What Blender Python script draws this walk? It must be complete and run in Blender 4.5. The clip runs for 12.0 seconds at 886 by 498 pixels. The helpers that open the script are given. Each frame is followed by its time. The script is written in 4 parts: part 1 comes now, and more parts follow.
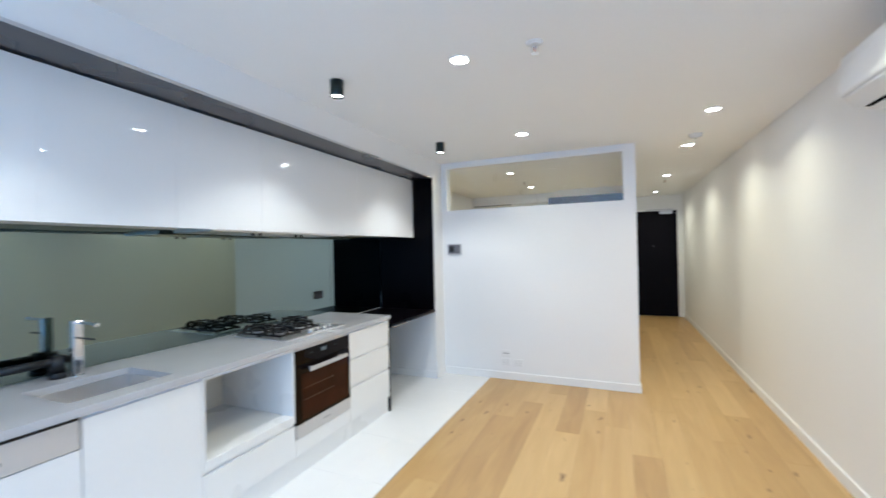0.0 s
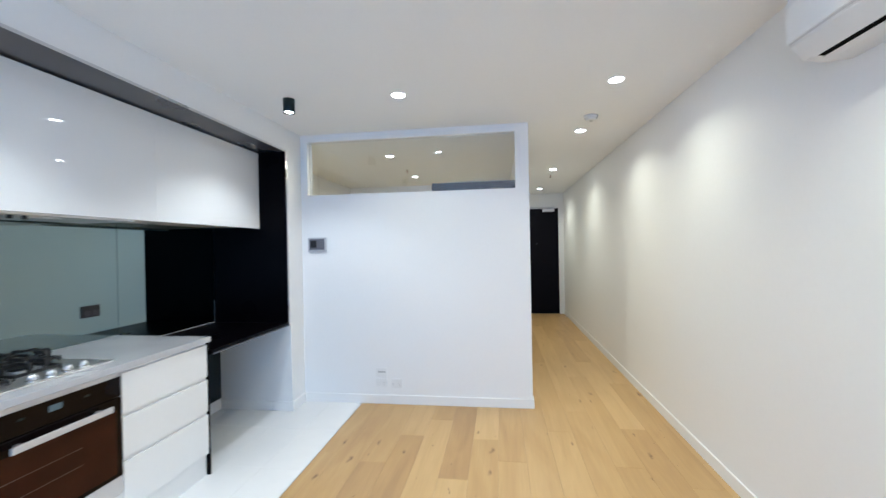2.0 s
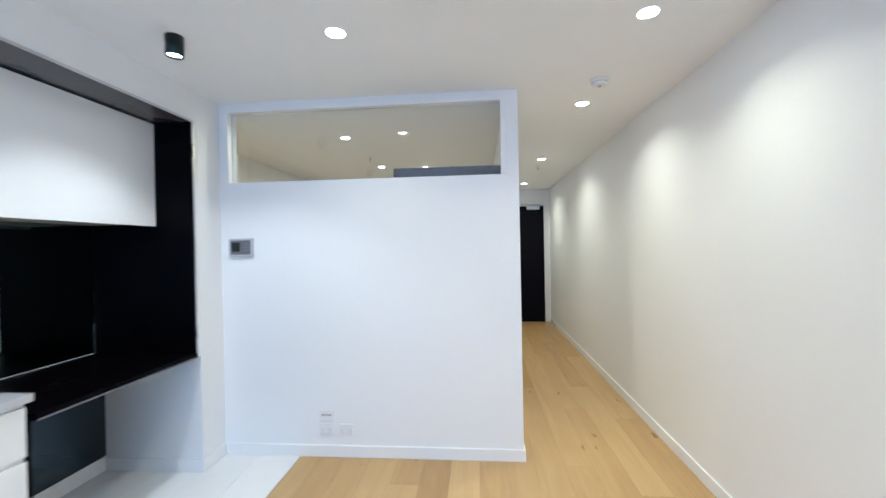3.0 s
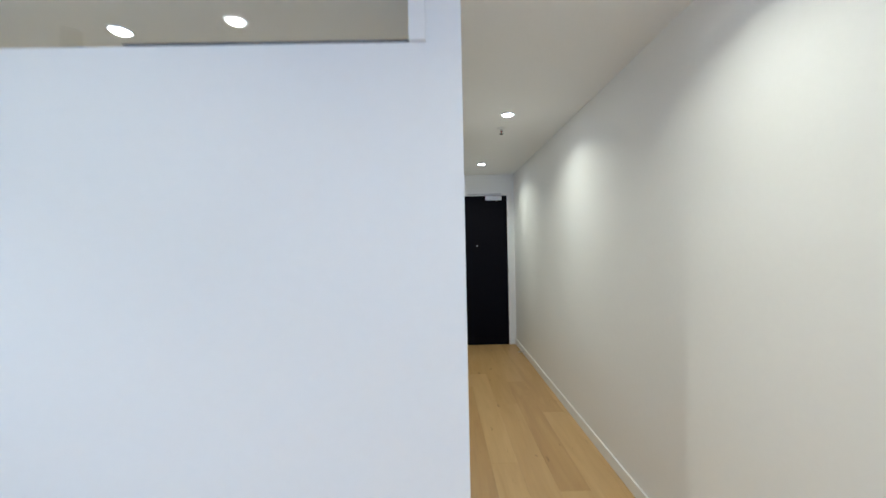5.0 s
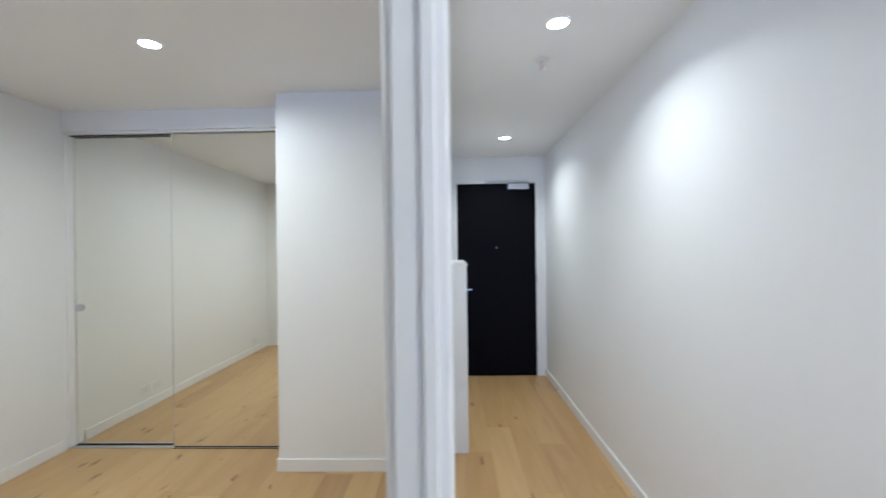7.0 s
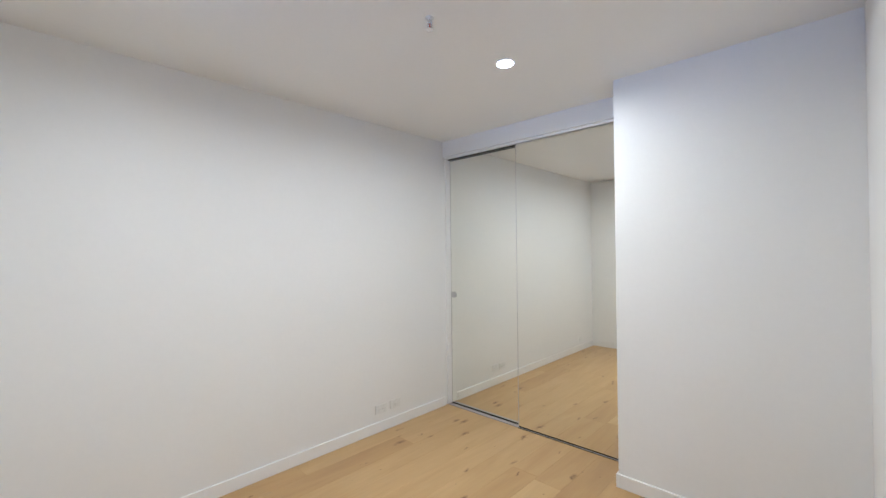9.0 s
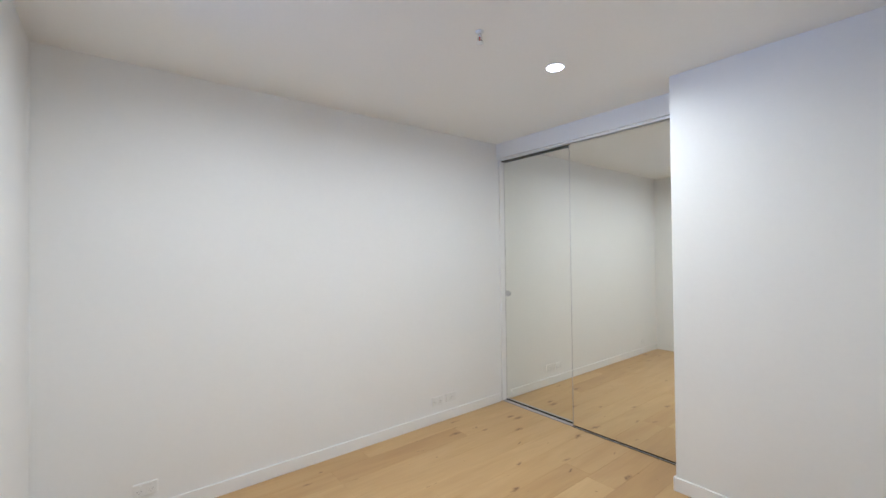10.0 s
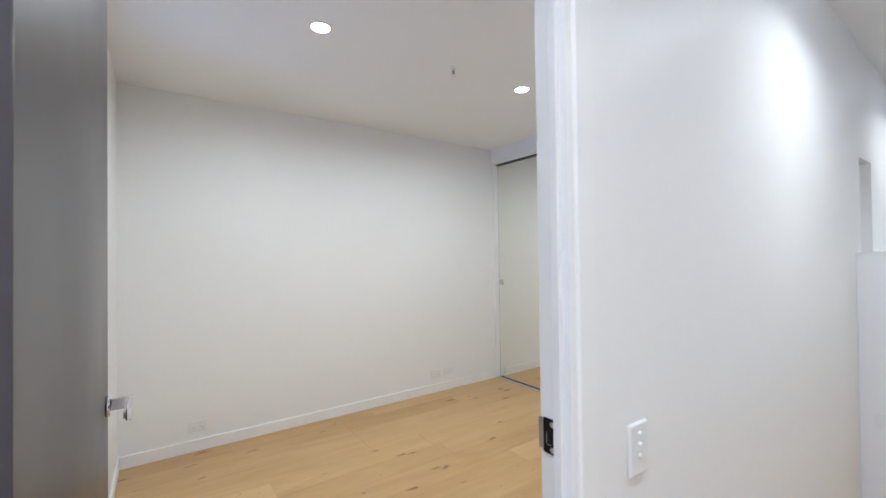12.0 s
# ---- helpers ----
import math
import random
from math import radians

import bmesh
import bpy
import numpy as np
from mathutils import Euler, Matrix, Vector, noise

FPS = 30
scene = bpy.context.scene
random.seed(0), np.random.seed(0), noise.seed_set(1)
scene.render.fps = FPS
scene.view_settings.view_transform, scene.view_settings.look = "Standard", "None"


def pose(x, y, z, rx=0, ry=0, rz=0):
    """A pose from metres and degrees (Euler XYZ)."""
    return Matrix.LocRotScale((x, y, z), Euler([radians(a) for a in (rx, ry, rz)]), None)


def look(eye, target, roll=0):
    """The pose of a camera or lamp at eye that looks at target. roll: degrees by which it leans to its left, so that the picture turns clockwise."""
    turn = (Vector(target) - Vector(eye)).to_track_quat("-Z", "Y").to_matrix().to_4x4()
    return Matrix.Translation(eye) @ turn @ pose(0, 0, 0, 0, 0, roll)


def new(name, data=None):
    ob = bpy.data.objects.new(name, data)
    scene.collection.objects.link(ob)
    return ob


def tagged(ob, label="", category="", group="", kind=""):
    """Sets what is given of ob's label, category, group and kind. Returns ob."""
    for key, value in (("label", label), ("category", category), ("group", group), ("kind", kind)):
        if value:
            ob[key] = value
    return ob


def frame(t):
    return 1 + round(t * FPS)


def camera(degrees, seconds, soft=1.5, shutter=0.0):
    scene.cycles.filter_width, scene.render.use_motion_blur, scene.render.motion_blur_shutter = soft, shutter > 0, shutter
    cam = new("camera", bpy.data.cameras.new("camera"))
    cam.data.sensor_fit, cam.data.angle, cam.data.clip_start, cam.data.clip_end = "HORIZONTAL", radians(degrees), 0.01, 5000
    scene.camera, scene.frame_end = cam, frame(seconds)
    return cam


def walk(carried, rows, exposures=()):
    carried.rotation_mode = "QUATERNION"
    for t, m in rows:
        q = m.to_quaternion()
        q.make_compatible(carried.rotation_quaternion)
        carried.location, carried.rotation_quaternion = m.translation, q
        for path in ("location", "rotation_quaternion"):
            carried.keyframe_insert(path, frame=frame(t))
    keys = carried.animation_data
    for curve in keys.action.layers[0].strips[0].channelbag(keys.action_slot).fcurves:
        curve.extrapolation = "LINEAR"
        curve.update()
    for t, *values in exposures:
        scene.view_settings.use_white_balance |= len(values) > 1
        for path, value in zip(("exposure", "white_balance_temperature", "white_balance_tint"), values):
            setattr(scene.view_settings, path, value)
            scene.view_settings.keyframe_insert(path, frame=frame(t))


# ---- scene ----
cam = camera(94.6, 12.0, shutter=0.5)
PATH = [
    (0, (0.047, -0.446, 1.528), (-0.74, 1.392, 1.533), -1.2),
    (0.5, (0.141, -0.322, 1.512), (-0.399, 1.604, 1.51), -1.0),
    (1, (0.086, -0.184, 1.507), (-0.389, 1.759, 1.504), -1.1),
    (1.5, (-0.002, 0.086, 1.502), (-0.38, 2.05, 1.494), -1.0),
    (2, (-0.044, 0.461, 1.484), (-0.319, 2.442, 1.475), -1.1),
    (2.5, (-0.074, 0.911, 1.49), (-0.303, 2.897, 1.481), -1.0),
    (3, (-0.054, 1.364, 1.511), (-0.231, 3.356, 1.5), -1.1),
    (3.2, (-0.038, 1.542, 1.493), (-0.186, 3.537, 1.495), -1.1),
    (4.8, (0.139, 3.103, 1.55), (0.14, 5.103, 1.53), -1.2),
    (5, (0.168, 3.29, 1.535), (0.187, 5.29, 1.518), -1.2),
    (5.5, (0.278, 3.716, 1.527), (0.326, 5.715, 1.519), -1.0),
    (6, (0.398, 4.112, 1.535), (0.449, 6.111, 1.525), -0.9),
    (6.5, (0.38, 4.434, 1.523), (0.426, 6.433, 1.516), -0.8),
    (7, (0.232, 4.662, 1.51), (0.184, 6.662, 1.511), -0.7),
    (7.3, (0.157, 4.735, 1.517), (-0.326, 6.676, 1.518), -0.8),
    (7.5, (0.100, 4.740, 1.512), (-0.725, 6.558, 1.521), -0.9),
    (7.7, (0.093, 4.722, 1.540), (-1.019, 6.384, 1.533), -0.6),
    (9.3, (0.018, 4.79, 1.501), (-1.373, 6.227, 1.515), -0.7),
    (9.5, (0.024, 4.782, 1.51), (-1.389, 6.197, 1.521), -0.8),
    (10, (0.143, 4.717, 1.501), (-1.425, 5.959, 1.522), -0.7),
    (10.5, (0.356, 4.735, 1.491), (-1.271, 5.899, 1.513), -0.7),
    (11, (0.537, 4.695, 1.466), (-1.105, 5.837, 1.496), -0.7),
    (11.5, (0.647, 4.616, 1.432), (-0.997, 5.753, 1.459), -0.6),
    (12, (0.741, 4.581, 1.414), (-0.896, 5.73, 1.439), -0.7),
]
EXPOSURES = [
    (0.0, -0.03, 5540, 8),
    (1.5, -0.03, 5340, 8),
    (3.0, 0.04, 5220, 8),
    (5.0, -0.16, 5150, 8),
    (5.5, -0.13, 5180, 8),
    (6.0, 0.03, 4880, 12),
    (6.5, 0.17, 4700, 12),
    (7.0, 0.22, 4720, 14),
    (7.5, 0.25, 4820, 16),
    (9.5, 0.34, 4790, 18),
    (11.0, 0.28, 4730, 16),
    (12.0, 0.34, 4780, 17),
]
walk(cam, [(t, look(eye, target, roll)) for t, eye, target, roll in PATH], EXPOSURES)


# ---- world and exposure ----
world = bpy.data.worlds.new("dusk_world")
scene.world = world
world.use_nodes = True
wn = world.node_tree
sky = wn.nodes.new("ShaderNodeTexSky")
sky.sky_type, sky.sun_disc, sky.sun_elevation, sky.sun_rotation = "NISHITA", False, radians(4), radians(200)
wn.nodes["Background"].inputs[1].default_value = 0.08
wn.links.new(sky.outputs[0], wn.nodes["Background"].inputs[0])

CEIL = 2.60
LAMP_POWER, LAMP_COLOUR = 9.2, (1.0, 0.885, 0.60)


# ---- materials ----
def nodes_of(name):
    m = bpy.data.materials.new(name)
    m.use_nodes = True
    t = m.node_tree
    return m, t, t.nodes["Principled BSDF"]


def add(t, kind, **values):
    n = t.nodes.new(kind)
    for key, value in values.items():
        n.inputs[key].default_value = value
    return n


def mat(name, colour, rough=0.5, metal=0.0, vary=0.04, grain=40.0, bump=0.0, bump_scale=300.0, coat=0.0, ior=1.45, rough_vary=0.05, scale3=(1, 1, 1)):
    """A plain surface with two scales of variation in colour and gloss, and fine relief."""
    m, t, b = nodes_of(name)
    geo = t.nodes.new("ShaderNodeNewGeometry")
    mp = add(t, "ShaderNodeMapping")
    mp.inputs["Scale"].default_value = scale3
    t.links.new(geo.outputs["Position"], mp.inputs[0])
    n1 = add(t, "ShaderNodeTexNoise", Scale=grain, Detail=4.0)
    n2 = add(t, "ShaderNodeTexNoise", Scale=1.7, Detail=3.0)
    t.links.new(mp.outputs[0], n1.inputs["Vector"])
    t.links.new(mp.outputs[0], n2.inputs["Vector"])
    mean = add(t, "ShaderNodeMath")
    mean.operation = "ADD"
    t.links.new(n1.outputs["Fac"], mean.inputs[0])
    t.links.new(n2.outputs["Fac"], mean.inputs[1])
    span = add(t, "ShaderNodeMapRange")
    span.inputs["From Min"].default_value, span.inputs["From Max"].default_value = 0.6, 1.4
    span.inputs["To Min"].default_value, span.inputs["To Max"].default_value = 1 - vary, 1 + vary
    t.links.new(mean.outputs[0], span.inputs[0])
    tint = t.nodes.new("ShaderNodeVectorMath")
    tint.operation = "MULTIPLY"
    tint.inputs[0].default_value = colour
    t.links.new(span.outputs[0], tint.inputs[1])
    t.links.new(tint.outputs[0], b.inputs["Base Color"])
    rr = add(t, "ShaderNodeMapRange")
    rr.inputs["From Min"].default_value, rr.inputs["From Max"].default_value = 0.3, 0.7
    rr.inputs["To Min"].default_value, rr.inputs["To Max"].default_value = max(rough - rough_vary, 0.0), rough + rough_vary
    t.links.new(n2.outputs["Fac"], rr.inputs[0])
    t.links.new(rr.outputs[0], b.inputs["Roughness"])
    b.inputs["Metallic"].default_value, b.inputs["Coat Weight"].default_value, b.inputs["IOR"].default_value = metal, coat, ior
    b.inputs["Coat Roughness"].default_value = 0.03
    if bump:
        n3 = add(t, "ShaderNodeTexNoise", Scale=bump_scale, Detail=3.0)
        t.links.new(mp.outputs[0], n3.inputs["Vector"])
        bp = add(t, "ShaderNodeBump", Strength=bump, Distance=0.001)
        t.links.new(n3.outputs["Fac"], bp.inputs["Height"])
        t.links.new(bp.outputs[0], b.inputs["Normal"])
    return m


def glass_mat(name, colour, rough=0.0):
    m, t, b = nodes_of(name)
    b.inputs["Base Color"].default_value = (*colour, 1)
    b.inputs["Roughness"].default_value, b.inputs["Transmission Weight"].default_value, b.inputs["IOR"].default_value = rough, 1.0, 1.5
    return m


def glow_mat(name, colour, strength):
    m, t, b = nodes_of(name)
    b.inputs["Base Color"].default_value = (0.8, 0.8, 0.8, 1)
    b.inputs["Emission Color"].default_value, b.inputs["Emission Strength"].default_value = (*colour, 1), strength
    return m


def oak_mat():
    """Light oiled oak: a tone for each plank, stretched grain, dark knots and fine pores."""
    m, t, b = nodes_of("oak_planks")
    geo, info = t.nodes.new("ShaderNodeNewGeometry"), t.nodes.new("ShaderNodeObjectInfo")
    shift = t.nodes.new("ShaderNodeVectorMath")
    shift.operation = "MULTIPLY"
    shift.inputs[1].default_value = (13.0, 37.0, 5.0)
    t.links.new(info.outputs["Random"], shift.inputs[0])
    place = t.nodes.new("ShaderNodeVectorMath")
    t.links.new(geo.outputs["Position"], place.inputs[0])
    t.links.new(shift.outputs[0], place.inputs[1])
    fine = add(t, "ShaderNodeMapping")
    fine.inputs["Scale"].default_value = (60, 2.6, 1)
    t.links.new(place.outputs[0], fine.inputs[0])
    grain = add(t, "ShaderNodeTexNoise", Scale=1.0, Detail=6.0, Roughness=0.65, Distortion=0.6)
    t.links.new(fine.outputs[0], grain.inputs["Vector"])
    wide = add(t, "ShaderNodeMapping")
    wide.inputs["Scale"].default_value = (7, 0.9, 1)
    t.links.new(place.outputs[0], wide.inputs[0])
    cloud = add(t, "ShaderNodeTexNoise", Scale=1.0, Detail=3.0, Distortion=1.2)
    t.links.new(wide.outputs[0], cloud.inputs["Vector"])
    tone = t.nodes.new("ShaderNodeValToRGB")
    tone.color_ramp.elements[0].color = (0.325, 0.188, 0.077, 1)
    tone.color_ramp.elements[1].color = (0.595, 0.408, 0.184, 1)
    e = tone.color_ramp.elements.new(0.5)
    e.color = (0.475, 0.302, 0.121, 1)
    tone.color_ramp.elements[0].position, tone.color_ramp.elements[2].position = 0.05, 0.95
    mixer = add(t, "ShaderNodeMath")
    mixer.operation = "MULTIPLY_ADD"
    mixer.inputs[1].default_value, mixer.inputs[2].default_value = 0.72, -0.09
    t.links.new(info.outputs["Color"], mixer.inputs[0])
    half = add(t, "ShaderNodeMath")
    half.operation = "MULTIPLY_ADD"
    half.inputs[1].default_value = 0.62
    t.links.new(cloud.outputs["Fac"], half.inputs[0])
    t.links.new(mixer.outputs[0], half.inputs[2])
    t.links.new(half.outputs[0], tone.inputs[0])
    g = add(t, "ShaderNodeMapRange")
    g.inputs["From Min"].default_value, g.inputs["From Max"].default_value = 0.3, 0.7
    g.inputs["To Min"].default_value, g.inputs["To Max"].default_value = 0.94, 1.03
    t.links.new(grain.outputs["Fac"], g.inputs[0])
    grained = t.nodes.new("ShaderNodeVectorMath")
    grained.operation = "MULTIPLY"
    t.links.new(tone.outputs[0], grained.inputs[0])
    t.links.new(g.outputs[0], grained.inputs[1])
    km = add(t, "ShaderNodeMapping")
    km.inputs["Scale"].default_value = (6.0, 2.2, 1)
    t.links.new(place.outputs[0], km.inputs[0])
    warp = add(t, "ShaderNodeTexNoise", Scale=16.0, Detail=3.0)
    t.links.new(place.outputs[0], warp.inputs["Vector"])
    bent = t.nodes.new("ShaderNodeVectorMath")
    bent.operation = "MULTIPLY_ADD"
    bent.inputs[1].default_value = (0.34, 0.30, 0.0)
    t.links.new(warp.outputs["Color"], bent.inputs[0])
    t.links.new(km.outputs[0], bent.inputs[2])
    knot = add(t, "ShaderNodeTexVoronoi", Scale=1.0, Randomness=1.0)
    knot.voronoi_dimensions = "2D"
    t.links.new(bent.outputs[0], knot.inputs["Vector"])
    size = t.nodes.new("ShaderNodeSeparateColor")
    t.links.new(knot.outputs["Color"], size.inputs[0])
    edge = add(t, "ShaderNodeMapRange")
    edge.inputs["From Min"].default_value, edge.inputs["From Max"].default_value = 0.50, 1.0
    edge.inputs["To Min"].default_value, edge.inputs["To Max"].default_value = 0.0125, 0.16
    t.links.new(size.outputs[0], edge.inputs[0])
    spot = add(t, "ShaderNodeMapRange")
    spot.inputs["From Min"].default_value = 0.012
    spot.inputs["To Min"].default_value, spot.inputs["To Max"].default_value = 0.85, 0.0
    t.links.new(knot.outputs["Distance"], spot.inputs[0])
    t.links.new(edge.outputs[0], spot.inputs["From Max"])
    dark = add(t, "ShaderNodeMix")
    dark.data_type = "RGBA"
    dark.inputs["B"].default_value = (0.13, 0.058, 0.02, 1)
    t.links.new(spot.outputs[0], dark.inputs["Factor"])
    t.links.new(grained.outputs[0], dark.inputs["A"])
    t.links.new(dark.outputs["Result"], b.inputs["Base Color"])
    b.inputs["Roughness"].default_value = 0.36
    bp = add(t, "ShaderNodeBump", Strength=0.08, Distance=0.001)
    t.links.new(grain.outputs["Fac"], bp.inputs["Height"])
    t.links.new(bp.outputs[0], b.inputs["Normal"])
    return m


WALL = mat("wall_paint", (0.84, 0.838, 0.83), 0.50, ior=1.42, vary=0.012, bump=0.08, bump_scale=420)
CEILING = mat("ceiling_paint", (0.87, 0.868, 0.86), 0.8, vary=0.012, bump=0.1, bump_scale=300)
TRIM = mat("trim_enamel", (0.85, 0.845, 0.835), 0.40, vary=0.004, rough_vary=0.006)
OAK = oak_mat()
TILE = mat("white_tile", (0.80, 0.80, 0.80), 0.16, vary=0.02, grain=9, bump=0.03, bump_scale=40)
GROUT = mat("grout", (0.62, 0.61, 0.59), 0.9, vary=0.08)
SCREED = mat("screed", (0.22, 0.15, 0.08), 0.9, vary=0.1)
GLOSS = mat("gloss_white_laminate", (0.80, 0.80, 0.79), 0.02, vary=0.008, ior=1.5, rough_vary=0.004)
SATIN = mat("satin_white_laminate", (0.79, 0.785, 0.77), 0.30, vary=0.012, bump=0.02)
LINING = mat("cabinet_lining", (0.76, 0.71, 0.62), 0.45, vary=0.02)
STONE = mat("grey_stone_top", (0.46, 0.46, 0.475), 0.24, vary=0.06, grain=220, bump=0.02)
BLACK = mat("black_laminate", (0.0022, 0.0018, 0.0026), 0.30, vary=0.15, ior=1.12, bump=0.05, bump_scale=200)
SOFFIT = mat("soffit_grey", (0.055, 0.052, 0.056), 0.30, vary=0.06, ior=1.5, bump=0.03, bump_scale=200)
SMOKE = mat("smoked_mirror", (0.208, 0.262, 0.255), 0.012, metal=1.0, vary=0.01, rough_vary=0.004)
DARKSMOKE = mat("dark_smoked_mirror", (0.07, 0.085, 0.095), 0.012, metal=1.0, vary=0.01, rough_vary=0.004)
MIRROR = mat("silver_mirror", (0.91, 0.915, 0.86), 0.004, metal=1.0, vary=0.004, rough_vary=0.002)
STEEL = mat("brushed_steel", (0.66, 0.65, 0.64), 0.34, metal=1.0, vary=0.02, bump=0.03, scale3=(1, 3, 12))
BRIGHTSTEEL = mat("satin_steel", (0.80, 0.79, 0.79), 0.42, metal=1.0, vary=0.02, bump=0.03)
SATINMETAL = mat("fingerprint_proof_steel", (0.60, 0.59, 0.585), 0.5, metal=0.45, vary=0.02, bump=0.02)
CHROME = mat("chrome", (0.78, 0.78, 0.79), 0.07, metal=1.0, vary=0.02)
ALU = mat("aluminium", (0.62, 0.62, 0.63), 0.3, metal=1.0, vary=0.04)
DARKMETAL = mat("dark_steel", (0.03, 0.042, 0.042), 0.34, metal=0.8, vary=0.1)
IRON = mat("cast_iron", (0.006, 0.006, 0.007), 0.42, vary=0.2, bump=0.25, bump_scale=350)
OVENGLASS = mat("black_oven_glass", (0.005, 0.0028, 0.0026), 0.03, vary=0.05, ior=1.22, rough_vary=0.01)
# the brown is the oak floor's reflection, painted into the window's base colour
OVENWINDOW = mat("oven_window_floor_reflection", (0.030, 0.0085, 0.0045), 0.05, vary=0.25, grain=9, ior=1.25, rough_vary=0.01)
PLASTIC = mat("white_plastic", (0.80, 0.80, 0.79), 0.32, vary=0.01)
GREYPLASTIC = mat("grey_plastic", (0.30, 0.30, 0.31), 0.4, vary=0.04)
DARKPLASTIC = mat("dark_plastic", (0.008, 0.008, 0.009), 0.4, vary=0.1)
DOORBLACK = mat("black_door_enamel", (0.004, 0.0035, 0.006), 0.5, vary=0.15, ior=1.16, bump=0.06, bump_scale=120)
DOORGREY = mat("grey_door_enamel", (0.058, 0.053, 0.060), 0.32, vary=0.04)
GLASS = glass_mat("window_glass", (0.97, 0.99, 0.97))
LENS = glow_mat("lamp_lens", (1.0, 0.95, 0.86), 60.0)
DISPLAY = glow_mat("oven_display", (0.55, 0.75, 0.80), 0.10)
DISPLAY.node_tree.nodes["Principled BSDF"].inputs["Base Color"].default_value = (0.02, 0.03, 0.03, 1)


# ---- mesh helpers ----
def bx(bm, x0, x1, y0, y1, z0, z1, bev=0.0, seg=2):
    made = bmesh.ops.create_cube(bm, size=1.0)["verts"]
    for v in made:
        v.co = Vector(((x0 + x1) / 2 + v.co.x * (x1 - x0), (y0 + y1) / 2 + v.co.y * (y1 - y0), (z0 + z1) / 2 + v.co.z * (z1 - z0)))
    if bev:
        edges = list({e for v in made for e in v.link_edges})
        bmesh.ops.bevel(bm, geom=edges, offset=bev, segments=seg, affect="EDGES", profile=0.5)
    return bm


def cyl(bm, centre, r, h, axis="z", r2=None, n=24):
    """A round piece that begins at centre and runs h along the axis."""
    made = bmesh.ops.create_cone(bm, cap_ends=True, segments=n, radius1=r, radius2=r if r2 is None else r2, depth=h)["verts"]
    turn = {"z": Matrix.Identity(4), "x": pose(0, 0, 0, 0, 90, 0), "y": pose(0, 0, 0, -90, 0, 0)}[axis]
    step = {"z": Vector((0, 0, h / 2)), "x": Vector((h / 2, 0, 0)), "y": Vector((0, h / 2, 0))}[axis]
    bmesh.ops.transform(bm, matrix=Matrix.Translation(Vector(centre) + step) @ turn, verts=made)
    for f in {f for v in made for f in v.link_faces}:
        f.smooth = len(f.verts) == 4
    return bm


def box(*spans, bev=0.0, seg=2):
    return bx(bmesh.new(), *spans, bev=bev, seg=seg)


def rod(*spec, **more):
    return cyl(bmesh.new(), *spec, **more)


def profile(points, axis, a, b):
    """A prism: the outline, in the two other axes, drawn out from a to b along the axis."""
    bm = bmesh.new()
    def at(p, c):
        return {"x": (c, p[0], p[1]), "y": (p[0], c, p[1]), "z": (p[0], p[1], c)}[axis]
    one, two = [bm.verts.new(at(p, a)) for p in points], [bm.verts.new(at(p, b)) for p in points]
    bm.faces.new(one), bm.faces.new(two[::-1])
    for i in range(len(points)):
        j = (i + 1) % len(points)
        bm.faces.new((one[i], two[i], two[j], one[j]))
    bmesh.ops.recalc_face_normals(bm, faces=bm.faces)
    return bm


def solid(name, bm, material):
    me = bpy.data.meshes.new(name)
    bm.to_mesh(me)
    bm.free()
    me.materials.append(material)
    return new(name, me)


def part(name, bm, material, parent, label=""):
    """One mesh, in world coordinates, under a thing or under a part."""
    ob = solid(name, bm, material)
    ob.parent = parent
    ob.matrix_parent_inverse = base_of(parent).inverted()
    return tagged(ob, label)


def base_of(ob):
    m = ob.matrix_basis.copy()
    while ob.parent:
        m = ob.parent.matrix_basis @ ob.matrix_parent_inverse @ m
        ob = ob.parent
    return m


def thing(name, place, label, category, group=""):
    ob = new(name)
    ob.empty_display_size = 0.05
    ob.location = place
    return tagged(ob, label, category, group)


def setting(name, bm, material, label, category):
    return tagged(solid(name, bm, material), label, category, kind="structure")


# ---- the large structure ----
XR, XK, YP, XH = 1.324, -2.675, 4.25, 0.213      # right wall, kitchen back, partition, hall's left wall
YB, YE = -2.3, 9.535                            # window end, entry end
XBED, YBED, XW, XP = -2.761, 4.36, 0.150, 0.230                      # bedroom's far wall and near wall

setting("wall_east", box(XR, XR + 0.15, YB - 0.2, YE + 0.35, 0, CEIL), WALL, "long white painted plasterboard wall beside the hall", "wall")
bm = bmesh.new()
bx(bm, -2.90, XK - 0.012, YB - 0.2, YP - 0.24, 0, CEIL)
setting("wall_kitchen", bm, WALL, "white wall behind the kitchen units", "wall")
setting("wall_nib", box(-2.90, -1.965, 4.0, YP + 0.10, 0, CEIL), WALL, "white painted nib wall beside the desk niche", "wall")
setting("bulkhead", box(-2.702, -1.965, YB - 0.2, 3.999, 2.392, CEIL), WALL, "white bulkhead above the kitchen cabinets", "bulkhead")
bm = bmesh.new()
TX0, TX1, TZ0, TZ1 = -1.895, 0.112, 2.012, 2.532
bx(bm, -1.965, XP, YP, YBED, 0, TZ0)
bx(bm, -1.965, XP, YP, YBED, TZ1, CEIL)
bx(bm, -1.965, TX0, YP, YBED, TZ0, TZ1)
bx(bm, TX1, XP, YP, YBED, TZ0, TZ1)
setting("wall_partition", bm, WALL, "white partition wall with a glazed slot near the ceiling", "wall")
DY0, DY1, DZ = 4.42, 5.263, 2.12
YSET, XSET = 7.812, XH - 0.022                  # where the hall wall steps back, and to what
NY0, NY1, NZ0, NZ1, XN = 7.835, 8.255, 1.398, 1.965, 0.03
bm = bmesh.new()
